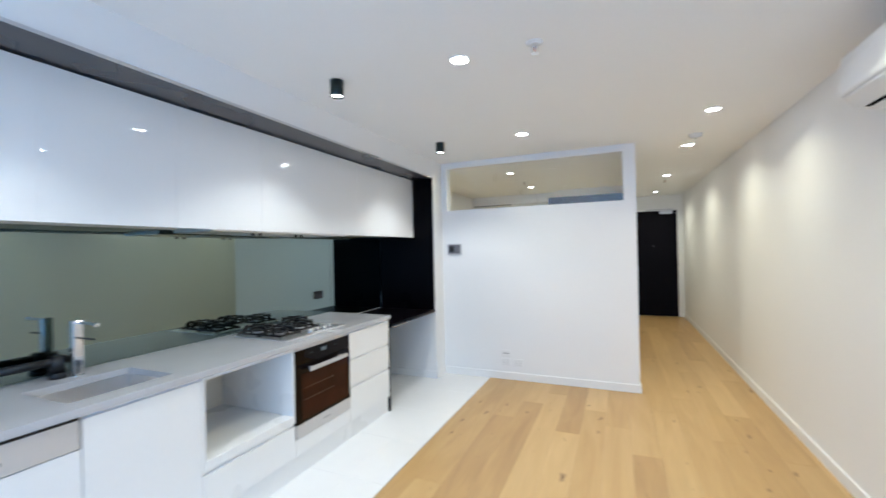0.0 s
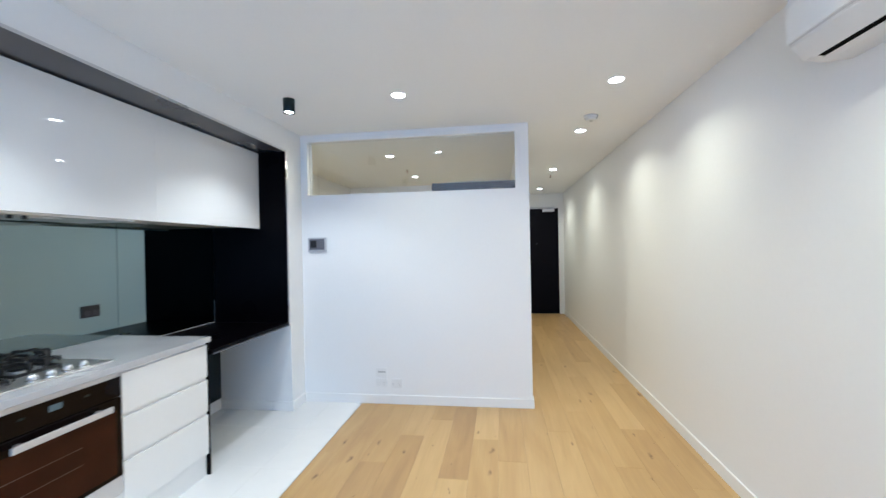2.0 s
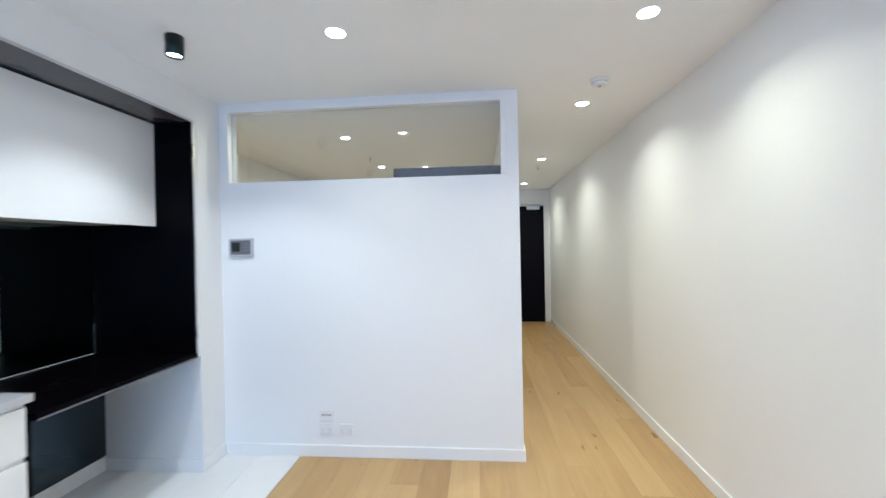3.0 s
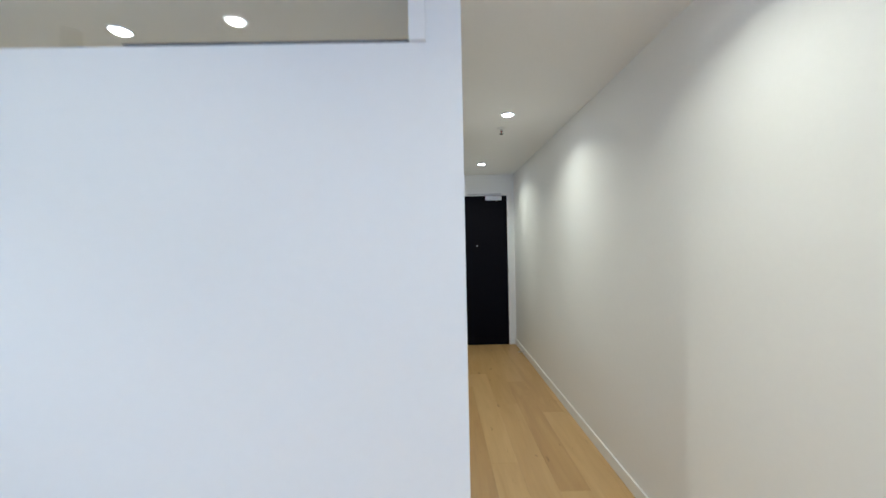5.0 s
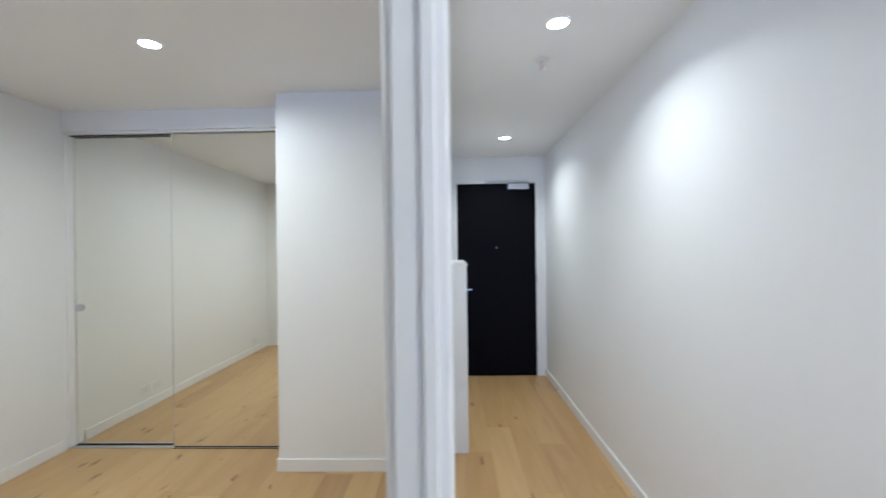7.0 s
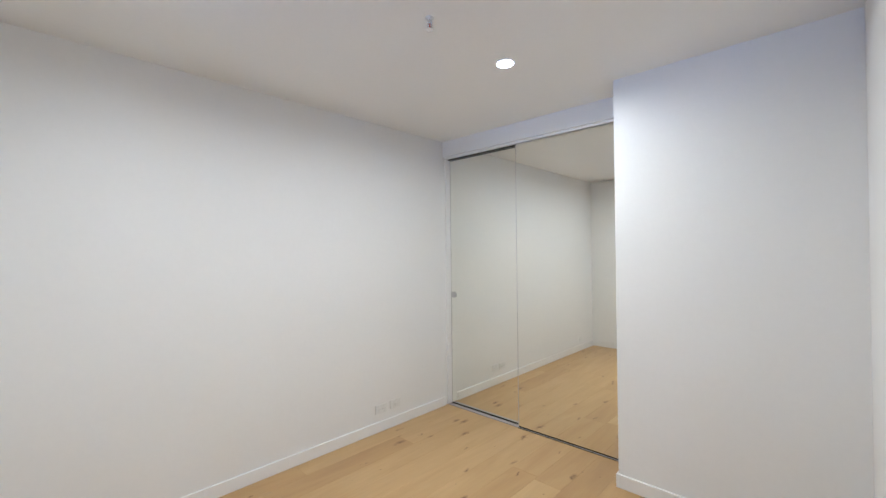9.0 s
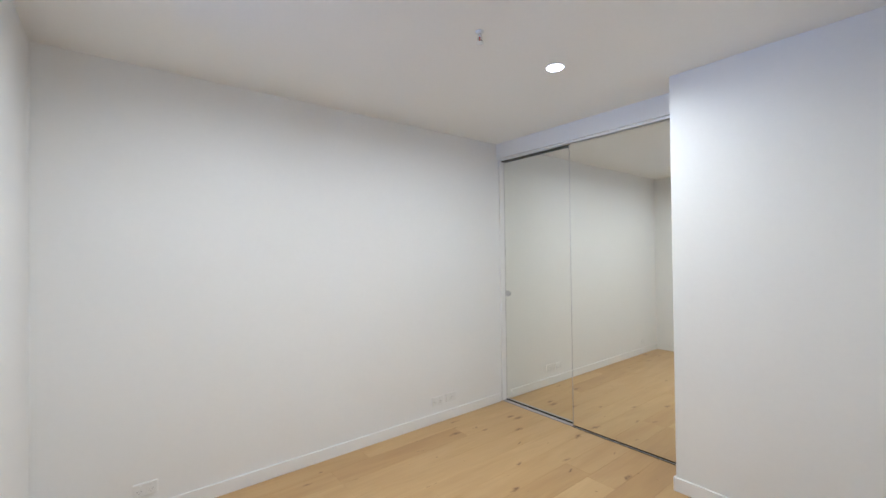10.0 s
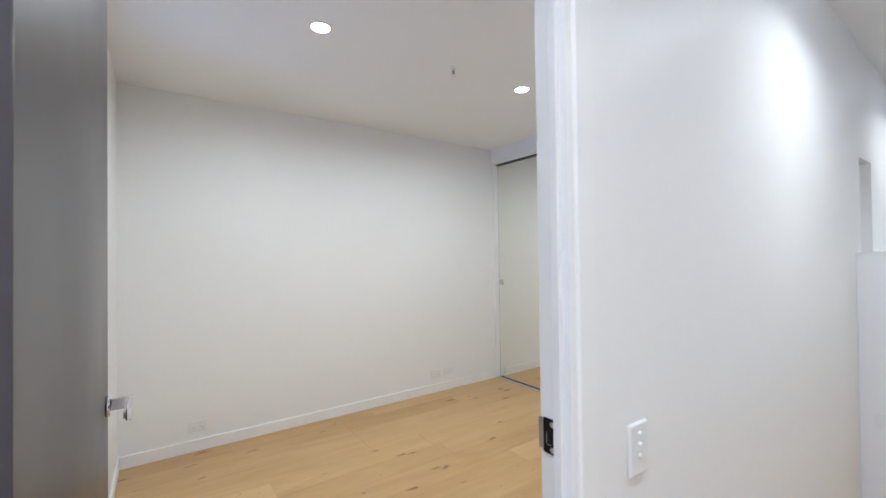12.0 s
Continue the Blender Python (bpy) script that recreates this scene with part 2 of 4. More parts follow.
bx(bm, XW, XH, YBED, DY0, 0, CEIL)
bx(bm, XW, XH, DY0, DY1, DZ, CEIL)
bx(bm, XW, XH, DY1, YSET, 0, CEIL)
bx(bm, XW, XSET, YSET, NY0, 0, CEIL)
bx(bm, XW, XSET, NY0, NY1, 0, NZ0)
bx(bm, XW, XSET, NY0, NY1, NZ1, CEIL)
bx(bm, XW, XSET, NY1, YE, 0, CEIL)
setting("wall_hall", bm, WALL, "white hall wall with the bedroom doorway in it", "wall")
setting("wall_bedroom_west", box(XBED - 0.12, XBED, YBED - 0.008, 8.5, 0, CEIL), WALL, "white bedroom wall with power outlets", "wall")
setting("wall_bedroom_south", box(XBED, -1.966, YP + 0.101, YBED + 0.002, 0, CEIL), WALL, "white bedroom wall beside the open door", "wall")
bm = bmesh.new()
bx(bm, -0.978, XN, 7.445, 8.5, 0, CEIL)
bx(bm, XN, XW - 0.0005, 7.445, NY0, 0, CEIL)
bx(bm, XN, XW - 0.0005, NY1, 8.5, 0, CEIL)
bx(bm, XN, XW - 0.0005, NY0, NY1, 0, NZ0)
bx(bm, XN, XW - 0.0005, NY0, NY1, NZ1, CEIL)
setting("wall_robe_nib", bm, WALL, "white wall block at the end of the wardrobe", "wall")
setting("wall_robe_head", box(XBED, -0.978, 7.725, 8.5, 2.452, CEIL), WALL, "white bulkhead above the mirrored wardrobe", "bulkhead")
setting("wall_robe_back", box(XBED, -0.978, 8.42, 8.5, 0, 2.451), LINING, "pale back of the wardrobe", "wall")
EX0, EX1, EZ = 0.287, 1.215, 2.28
bm = bmesh.new()
bx(bm, XW, EX0, YE, YE + 0.16, 0, CEIL)
bx(bm, EX1, XR, YE, YE + 0.16, 0, CEIL)
bx(bm, EX0, EX1, YE, YE + 0.16, EZ, CEIL)
setting("wall_entry", bm, WALL, "white end wall round the entry door", "wall")
WX0, WX1, WZ0, WZ1 = -1.90, 1.30, 0.04, 2.48
bm = bmesh.new()
bx(bm, -2.90, WX0, YB - 0.16, YB, 0, CEIL)
bx(bm, WX1, XR, YB - 0.16, YB, 0, CEIL)
bx(bm, WX0, WX1, YB - 0.16, YB, 0, WZ0)
bx(bm, WX0, WX1, YB - 0.16, YB, WZ1, CEIL)
setting("wall_window_end", bm, WALL, "white end wall round the balcony window", "wall")
setting("ceiling", box(-3.0, XR + 0.15, YB - 0.2, YE + 0.35, CEIL, CEIL + 0.15), CEILING, "flat white painted plaster ceiling", "ceiling")

window = tagged(new("window_1"), "wide balcony window with dark aluminium frame", "window", kind="structure")
bm = bmesh.new()
for x in (WX0, (WX0 + WX1) / 2 - 0.03, WX1 - 0.06):
    bx(bm, x, x + 0.06, YB - 0.12, YB - 0.05, WZ0 + 0.06, WZ1 - 0.06)
bx(bm, WX0, WX1, YB - 0.12, YB - 0.05, WZ0, WZ0 + 0.06)
bx(bm, WX0, WX1, YB - 0.12, YB - 0.05, WZ1 - 0.06, WZ1)
part("window_frame", bm, DARKMETAL, window)
for x0, x1 in ((WX0 + 0.06, (WX0 + WX1) / 2 - 0.03), ((WX0 + WX1) / 2 + 0.03, WX1 - 0.06)):
    p = part("pane", box(x0, x1, YB - 0.088, YB - 0.080, WZ0 + 0.06, WZ1 - 0.06), GLASS, window)
    p.visible_shadow = False
window_light = bpy.data.lights.new("window_daylight", "AREA")
window_light.shape, window_light.size, window_light.size_y = "RECTANGLE", WX1 - WX0 - 0.2, WZ1 - WZ0 - 0.2
window_light.energy, window_light.color = 84.0, (0.36, 0.62, 1.0)
new("window_daylight", window_light).matrix_world = look(((WX0 + WX1) / 2, YB - 0.04, 1.25), ((WX0 + WX1) / 2, 3, 1.25))


# ---- transom glazing in the partition ----
transom = tagged(new("window_2"), "clear fixed glass slot in a white frame high in the partition", "window", kind="structure")
bm = bmesh.new()
for y0, y1 in ((YP - 0.012, YP + 0.03),):
    bx(bm, TX0 - 0.035, TX1 + 0.035, y0, y1, TZ1 - 0.004, TZ1 + 0.034, bev=0.002)
    bx(bm, TX0 - 0.035, TX0 + 0.004, y0, y1, TZ0, TZ1 - 0.004, bev=0.002)
    bx(bm, TX1 - 0.004, TX1 + 0.035, y0, y1, TZ0, TZ1 - 0.004, bev=0.002)
part("window_frame", bm, TRIM, transom)
p = part("pane", box(TX0 + 0.004, TX1 - 0.004, YP + 0.04, YP + 0.05, TZ0 + 0.001, TZ1 - 0.004), GLASS, transom, "clear glass pane reflecting the ceiling lights")
p.visible_shadow = False


# ---- skirting boards ----
def skirting(name, x0, x1, y0, y1, h=0.085):
    setting(name, box(x0, x1, y0, y1, 0, h, bev=0.003), TRIM, "low white painted skirting board along the wall", "skirting board")


S = 0.013
skirting("baseboard_1", XR - S, XR, YB, YE)
skirting("baseboard_2", -1.965 + S, XP + S, YP - S, YP)
skirting("baseboard_3", -1.965, -1.965 + S, 4.0 - S, YP)
skirting("baseboard_4", -2.14, -1.965, 4.0 - S, 4.0)
skirting("baseboard_5", XH, XH + S, DY1 + 0.075, 7.68)
skirting("baseboard_6", XP, XP + S, YP, DY0 - 0.075)
skirting("baseboard_7", XBED, XBED + S, YBED + S + 0.003, 7.725)
skirting("baseboard_8", XBED, -0.02, YBED + 0.0025, YBED + S + 0.0025)
skirting("baseboard_9", -0.978, XW - 0.0005, 7.445 - S, 7.445)
skirting("baseboard_10", XW - 0.0005 - S, XW - 0.0005, DY1 + 0.075, 7.445 - S)
skirting("baseboard_11", -0.978 - S, -0.978, 7.445 - S, 7.725)
skirting("baseboard_12", XK - 0.012, -2.14, 4.0 - S - 0.004, 4.0 - 0.001)


# ---- bedroom doorway: jambs, stops, architraves, strike plate ----
door_frame = tagged(new("door_1"), "white timber door frame of the open bedroom doorway", "door frame", kind="structure")
JT = 0.018
LEAFY = 4.475                                   # the open leaf covers the jamb up to here
bm = bmesh.new()
bx(bm, XW - 0.004, XH + 0.0128, DY0, DY0 + JT, 0, DZ - JT)
part("jamb", bm, TRIM, door_frame)
part("jamb", box(XW - 0.004, XH + 0.0128, DY1 - JT, DY1, 0, DZ - JT, bev=0.002), TRIM, door_frame)
part("head", box(XW - 0.004, XH + 0.0128, DY0, DY1, DZ - JT, DZ), TRIM, door_frame)
part("door_stop", box(0.189, 0.209, DY1 - JT - 0.012, DY1 - JT, 0, DZ - JT - 0.012, bev=0.002), TRIM, door_frame)
part("door_stop", box(0.189, 0.209, LEAFY, DY1 - JT, DZ - JT - 0.012, DZ - JT, bev=0.002), TRIM, door_frame)
AW = 0.075
for side, xa, xb in ((1, XH, XH + 0.013), (-1, XW - 0.0165, XW - 0.0005)):
    def arch_bm(y0, y1, z0, z1, inner):
        """A slim board with rounded edges and a small bead along the side that faces the opening."""
        bm = box(xa, xb, y0, y1, z0, z1, bev=0.003, seg=1)
        a, b = (xb - 0.004, xb + 0.004) if side > 0 else (xa - 0.004, xa + 0.004)
        if inner == "top":
            bx(bm, a, b, y0 + 0.05, y1 - 0.05, z0 + 0.005, z0 + 0.023, bev=0.003, seg=1)
        elif inner == "low":
            bx(bm, a, b, y1 - 0.023, y1 - 0.005, z0, z1 - 0.004, bev=0.003, seg=1)
        else:
            bx(bm, a, b, y0 + 0.005, y0 + 0.023, z0, z1 - 0.004, bev=0.003, seg=1)
        return bm
    lo = YBED + 0.004 if side < 0 else DY0 - AW + 0.006
    lap = 0.006 if side < 0 else -0.0003
    part("architrave", arch_bm(max(lo, DY0 - AW + 0.006), DY0 + lap, 0, DZ - lap, "low"), TRIM, door_frame)
    part("architrave", arch_bm(DY1 - lap, DY1 + AW - 0.006, 0, DZ - lap, "high"), TRIM, door_frame)
    part("architrave", arch_bm(DY0 - AW + 0.006, DY1 + AW - 0.006, DZ - lap + 0.001, DZ + AW - 0.006, "top"), TRIM, door_frame)
STRIKEBLACK = mat("black_steel", (0.006, 0.005, 0.006), 0.3, metal=0.3, vary=0.1)
bm = box(0.156, 0.188, DY1 - JT - 0.003, DY1 - JT, 1.000, 1.072, bev=0.001)
strike = part("strike_plate", bm, STRIKEBLACK, door_frame, "black metal strike plate with two screws")
part("lip", box(0.144, 0.156, DY1 - JT - 0.0042, DY1 - JT - 0.0015, 1.006, 1.072, bev=0.001), STEEL, strike, "bright bent lip")
part("latch_hole", box(0.166, 0.178, DY1 - JT - 0.0038, DY1 - JT - 0.003, 1.020, 1.050, bev=0.0003), DARKPLASTIC, strike)
part("latch_edge", box(0.164, 0.166, DY1 - JT - 0.0042, DY1 - JT - 0.003, 1.020, 1.044), STEEL, strike)
part("latch_edge", box(0.166, 0.176, DY1 - JT - 0.0042, DY1 - JT - 0.003, 1.018, 1.020), STEEL, strike)
for z in (1.010, 1.062):
    part("screw", rod((0.180, DY1 - JT - 0.0050, z), 0.0055, 0.002, axis="y", n=14), BRIGHTSTEEL, strike)


# ---- lamps in the ceiling ----
def lamp_under(parent, x, y, z, power, angle=140):
    d = bpy.data.lights.new("downlight_beam", "AREA")
    d.shape, d.size, d.energy, d.color, d.spread = "DISK", 0.07, power, LAMP_COLOUR, radians(angle)
    o = new("downlight_beam", d)
    o.parent = parent
    o.matrix_parent_inverse = base_of(parent).inverted()
    o.location = (x, y, z)


def downlight(x, y, power=LAMP_POWER, angle=128):
    t = thing("downlight", (x, y, CEIL), "round white recessed downlight, switched on", "downlight", "ceiling downlights")
    bm = bmesh.new()
    n = 32
    rings = [(0.058, -0.001), (0.057, -0.005), (0.050, -0.006), (0.0455, -0.002), (0.0445, -0.0005)]
    loops = [[bm.verts.new((x + r * math.cos(2 * math.pi * i / n), y + r * math.sin(2 * math.pi * i / n), CEIL + z)) for i in range(n)] for r, z in rings]
    for a, b in zip(loops, loops[1:]):
        for i in range(n):
            bm.faces.new((a[i], a[(i + 1) % n], b[(i + 1) % n], b[i])).smooth = True
    part("trim_ring", bm, PLASTIC, t)
    part("lens", rod((x, y, CEIL - 0.004), 0.044, 0.003, n=32), LENS, t, "glowing frosted lens")
    lamp_under(t, x, y, CEIL - 0.012, power, angle)
    return t


for x, y, wide in ((-0.755, 1.72, 132), (-0.755, 3.375, 132), (0.76, 3.38, 132), (0.76, 1.72, 112), (-0.755, 0.07, 132)):
    downlight(x, y, LAMP_POWER * 0.75, wide)
for x, y in ((0.76, 4.62), (0.755, 6.655), (0.755, 8.705)):
    downlight(x, y, LAMP_POWER * 0.86, 136)
for x, y in ((-1.335, 6.755), (-1.342, 5.284)):
    downlight(x, y, LAMP_POWER * 1.5, 170)


def surface_spot(x, y):
    t = thing("surface_spotlight", (x, y, CEIL), "short dark cylindrical spotlight mounted on the ceiling, switched on", "spotlight", "cylinder spotlights over the bench")
    bm = bmesh.new()
    n, h = 32, 0.102
    rings = [(0.0, 0.0), (0.042, 0.0), (0.042, -h + 0.002), (0.040, -h), (0.036, -h), (0.034, -h + 0.02), (0.033, -h + 0.03)]
    loops = [[bm.verts.new((x + r * math.cos(2 * math.pi * i / n), y + r * math.sin(2 * math.pi * i / n), CEIL + z)) for i in range(n)] for r, z in rings[1:]]
    for k, (a, b) in enumerate(zip(loops, loops[1:])):
        for i in range(n):
            bm.faces.new((a[i], a[(i + 1) % n], b[(i + 1) % n], b[i])).smooth = k in (0, 3, 4)
    bm.faces.new(loops[0][::-1])
    part("housing", bm, DARKMETAL, t)
    part("lens", rod((x, y, CEIL - h + 0.012), 0.033, 0.004, n=32), LENS, t, "glowing lens")
    d = bpy.data.lights.new("spot_beam", "SPOT")
    d.energy, d.color, d.spot_size, d.spot_blend, d.shadow_soft_size = 50.0, (1.0, 0.94, 0.82), radians(118), 0.5, 0.025
    o = new("spot_beam", d)
    o.parent, o.matrix_parent_inverse, o.location = t, base_of(t).inverted(), (x, y, CEIL - h + 0.008)


surface_spot(-1.55, 1.65)
surface_spot(-1.57, 3.31)
surface_spot(-1.55, 0.0)


def sprinkler(x, y, k=1.0):
    t = thing("sprinkler", (x, y, CEIL), "small chrome fire sprinkler head on the ceiling", "sprinkler", "ceiling sprinklers")
    bm = rod((x, y, CEIL - 0.006), 0.040 * k, 0.006, r2=0.044 * k)
    cyl(bm, (x, y, CEIL - 0.012), 0.026 * k, 0.007, r2=0.034 * k)
    part("escutcheon", bm, PLASTIC, t)
    bm = rod((x, y, CEIL - 0.03), 0.010, 0.02, n=12)
    for a in (-1, 1):
        bx(bm, x + a * 0.012 - 0.0025, x + a * 0.012 + 0.0025, y - 0.003, y + 0.003, CEIL - 0.05, CEIL - 0.02)
    bx(bm, x - 0.0145, x + 0.0145, y - 0.003, y + 0.003, CEIL - 0.053, CEIL - 0.048)
    part("frame_arms", bm, CHROME, t)
    part("bulb", rod((x, y, CEIL - 0.048), 0.0035, 0.02, n=10), mat("red_bulb", (0.5, 0.05, 0.03), 0.1), t, "small red glass bulb")
    part("deflector", rod((x, y, CEIL - 0.056), 0.018, 0.003, n=16), CHROME, t)


for x, y, k in ((-0.332, 1.711, 1.0), (0.762, 7.04, 1.0), (-1.32, 6.125, 0.5)):
    sprinkler(x, y, k)

smoke = thing("smoke_alarm", (0.762, 4.17, CEIL), "round white smoke alarm on the ceiling", "smoke alarm")
bm = rod((0.762, 4.17, CEIL - 0.018), 0.060, 0.018, n=36)
part("base", bm, PLASTIC, smoke)
bm = rod((0.762, 4.17, CEIL - 0.042), 0.040, 0.024, r2=0.054, n=36)
part("cover", bm, PLASTIC, smoke)
part("test_button", rod((0.762, 4.17, CEIL - 0.044), 0.012, 0.003, n=16), GREYPLASTIC, smoke)


# ---- entry door ----
entry = tagged(new("door_2"), "black painted entry door with an overhead closer, shut", "door", kind="structure")
part("door_leaf", box(EX0 + 0.003, EX1 - 0.003, YE - 0.012, YE + 0.033, 0.006, EZ - 0.004, bev=0.002), DOORBLACK, entry)
FW = 0.045
part("frame_post", box(EX0 - FW, EX0, YE - 0.02, YE - 0.001, 0, EZ + FW, bev=0.003), TRIM, entry)
part("frame_post", box(EX1, EX1 + FW, YE - 0.02, YE - 0.001, 0, EZ + FW, bev=0.003), TRIM, entry)
part("frame_head", box(EX0, EX1, YE - 0.02, YE - 0.001, EZ, EZ + FW, bev=0.003), TRIM, entry)
closer = part("door_closer", box(0.885, 1.130, YE - 0.062, YE - 0.013, 2.205, 2.272, bev=0.004), ALU, entry, "silver door closer body")
part("closer_arm", box(0.615, 1.125, YE - 0.052, YE - 0.021, EZ + 0.008, EZ + 0.030, bev=0.004), ALU, closer)
part("closer_spindle", rod((1.03, YE - 0.038, 2.272), 0.010, 0.02, n=12), STEEL, closer)
part("closer_valve", rod((1.05, YE - 0.038, 2.193), 0.008, 0.012, n=12), STEEL, closer)
for z in (0.35, 1.15, 2.0):
    part("hinge", rod((EX1 + 0.004, YE - 0.018, z - 0.05), 0.007, 0.10, n=12), STEEL, entry)
lever = part("door_handle", rod((0.345, YE - 0.022, 1.03), 0.026, 0.010, axis="y"), CHROME, entry, "chrome lever handle")
bm = rod((0.345, YE - 0.060, 1.03), 0.009, 0.045, axis="y", n=14)
bx(bm, 0.338, 0.455, YE - 0.068, YE - 0.054, 1.022, 1.038, bev=0.004)
part("lever", bm, CHROME, lever)
part("deadlock", rod((0.345, YE - 0.030, 1.10), 0.026, 0.018, axis="y"), CHROME, entry, "round chrome deadlock")
part("door_viewer", rod((0.750, YE - 0.016, 1.52), 0.008, 0.005, axis="y", n=12), STEEL, entry)

stop = thing("door_stop", (XR - 0.013, 8.93, 0.06), "small metal door stop fixed to the skirting board", "door stop")
part("rod", rod((XR - 0.075, 8.93, 0.045), 0.007, 0.062, axis="x", n=12), ALU, stop)
part("rubber_tip", rod((XR - 0.087, 8.93, 0.045), 0.009, 0.013, axis="x", n=12), PLASTIC, stop)


# ---- half-height hall cabinet ----
cab = thing("hall_cabinet", (0.28, 7.68, 0), "slim half-height white cabinet against the hall wall", "cabinet")
part("end_panel", box(XH, 0.332, 7.684, 7.8135, 0, 1.385, bev=0.002), SATIN, cab)
part("body", box(XSET, 0.332, 7.814, 8.76, 0, 1.385, bev=0.002), SATIN, cab)
part("top", box(XH + 0.0005, 0.338, 7.680, 8.764, 1.385, 1.398, bev=0.002), SATIN, cab)

# the lined recess above it
recess = tagged(new("trim_1"), "white lined recess above the hall cabinet", "recess", kind="structure")
part("lining", box(XN + 0.001, XSET + 0.003, NY1 - 0.015, NY1, NZ0 + 0.001, NZ1), TRIM, recess)
part("lining", box(XN + 0.001, XSET + 0.003, NY0, NY0 + 0.015, NZ0 + 0.001, NZ1), TRIM, recess)
part("lining", box(XN + 0.001, XSET + 0.003, NY0 + 0.015, NY1 - 0.015, NZ1 - 0.015, NZ1), TRIM, recess)
part("lining", box(XN + 0.001, XN + 0.012, NY0 + 0.015, NY1 - 0.015, NZ0 + 0.001, NZ1 - 0.015), TRIM, recess)
part("stop_bead", box(0.120, 0.134, NY1 - 0.027, NY1 - 0.015, NZ0 + 0.001, NZ1 - 0.015), TRIM, recess)


# ---- open bedroom door leaf ----
leaf = thing("bedroom_door", (0.10, 4.455, 0), "grey painted flush door, standing open into the bedroom", "door")
LX0, LX1, LY0, LY1 = -0.695, 0.205, 4.438, 4.473
part("door_leaf", box(LX0, LX1, LY0, LY1, 0.008, 2.112, bev=0.0015), DOORGREY, leaf)
for face, d in ((LY1, 1), (LY0, -1)):
    def span(a, b):
        return (face + min(a * d, b * d), abs(b - a))
    y, h = span(0.0, 0.010)
    rose = part("door_handle", rod((-0.635, y, 1.03), 0.027, h, axis="y", n=28), CHROME, leaf, "chrome lever handle on a round rose")
    y0, y1 = sorted((face + d * 0.010, face + d * 0.058))
    part("neck", box(-0.649, -0.633, y0, y1, 1.016, 1.046, bev=0.002), CHROME, rose)
    y0, y1 = sorted((face + d * 0.046, face + d * 0.058))
    part("lever", box(-0.633, -0.525, y0, y1, 1.016, 1.046, bev=0.003), CHROME, rose)
    y, h = span(0.038, 0.046)
    part("snib", rod((-0.612, y + h / 2, 0.998), 0.005, 0.018, n=14), STEEL, rose)
part("latch_plate", box(LX0 - 0.002, LX0, 4.443, 4.468, 0.96, 1.10, bev=0.0005), STEEL, leaf)
for z in (0.25, 1.05, 1.87):
    part("hinge", rod((LX1 + 0.003, LY0 - 0.004, z - 0.045), 0.006, 0.09, n=12), STEEL, leaf)


# ---- wall fittings ----
def outlet(place, normal, rockers, label, w=0.116, h=0.074):
    """A wall plate: w wide and h high, facing along normal ('+x', '-y'), with its switches or sockets."""
    t = thing("wall_outlet", place, label, "power outlet", "wall outlets")
    def slab(u0, u1, v0, v1, d0, d1, bev):
        x, y, z = place
        if normal == "-y":
            return box(x + u0, x + u1, y - d1, y - d0, z + v0, z + v1, bev=bev)
        return box(x + d0, x + d1, y + u0, y + u1, z + v0, z + v1, bev=bev)
    part("plate", slab(-w / 2, w / 2, -h / 2, h / 2, 0, 0.009, 0.003), PLASTIC, t)
    for u in rockers:
        r = part("socket", slab(u - 0.019, u + 0.019, -0.024, 0.012, 0.009, 0.0105, 0.0005), PLASTIC, t)
        for a, b in ((-0.009, -0.004), (0.007, -0.004), (-0.001, -0.016)):
            part("slot", slab(u + a - 0.0012, u + a + 0.0012, b - 0.004, b + 0.004, 0.0105, 0.0112, 0), GREYPLASTIC, r)
        part("switch", slab(u - 0.006, u + 0.006, 0.016, 0.030, 0.009, 0.013, 0.002), PLASTIC, t)
    return t


outlet((-1.184, YP, 0.302), "-y", (), "white wall plate with coaxial and data sockets above the skirting", 0.106, 0.076)
plate = bpy.data.objects["wall_outlet"]
for u in (-0.028, -0.009, 0.010, 0.029):
    bm = rod((-1.184 + u, YP - 0.012, 0.305), 0.007, 0.004, axis="y", n=14)
    part("data_socket", bm, GREYPLASTIC, plate)
outlet((-1.184, YP, 0.205), "-y", (-0.027, 0.027), "white double power outlet low on the partition", 0.106, 0.080)
outlet((-1.037, YP, 0.200), "-y", (-0.027, 0.027), "white double power outlet low on the partition", 0.100, 0.080)
outlet((XBED, 4.830, 0.180), "+x", (-0.027, 0.027), "white double power outlet low on the bedroom wall")
outlet((XBED, 6.930, 0.190), "+x", (-0.027, 0.027), "white double power outlet low on the bedroom wall")
outlet((XBED, 7.085, 0.195), "+x", (0.0,), "white single wall outlet low on the bedroom wall")

sw = thing("light_switch", (XH, 5.490, 0.962), "white three-button light switch plate beside the bedroom door", "light switch")
part("plate", box(XH, XH + 0.011, 5.453, 5.527, 0.902, 1.020, bev=0.0035), PLASTIC, sw)
for z in (0.945, 0.970, 0.995):
    part("button", rod((XH + 0.010, 5.490, z), 0.0075, 0.007, axis="x", r2=0.006, n=18), PLASTIC, sw)

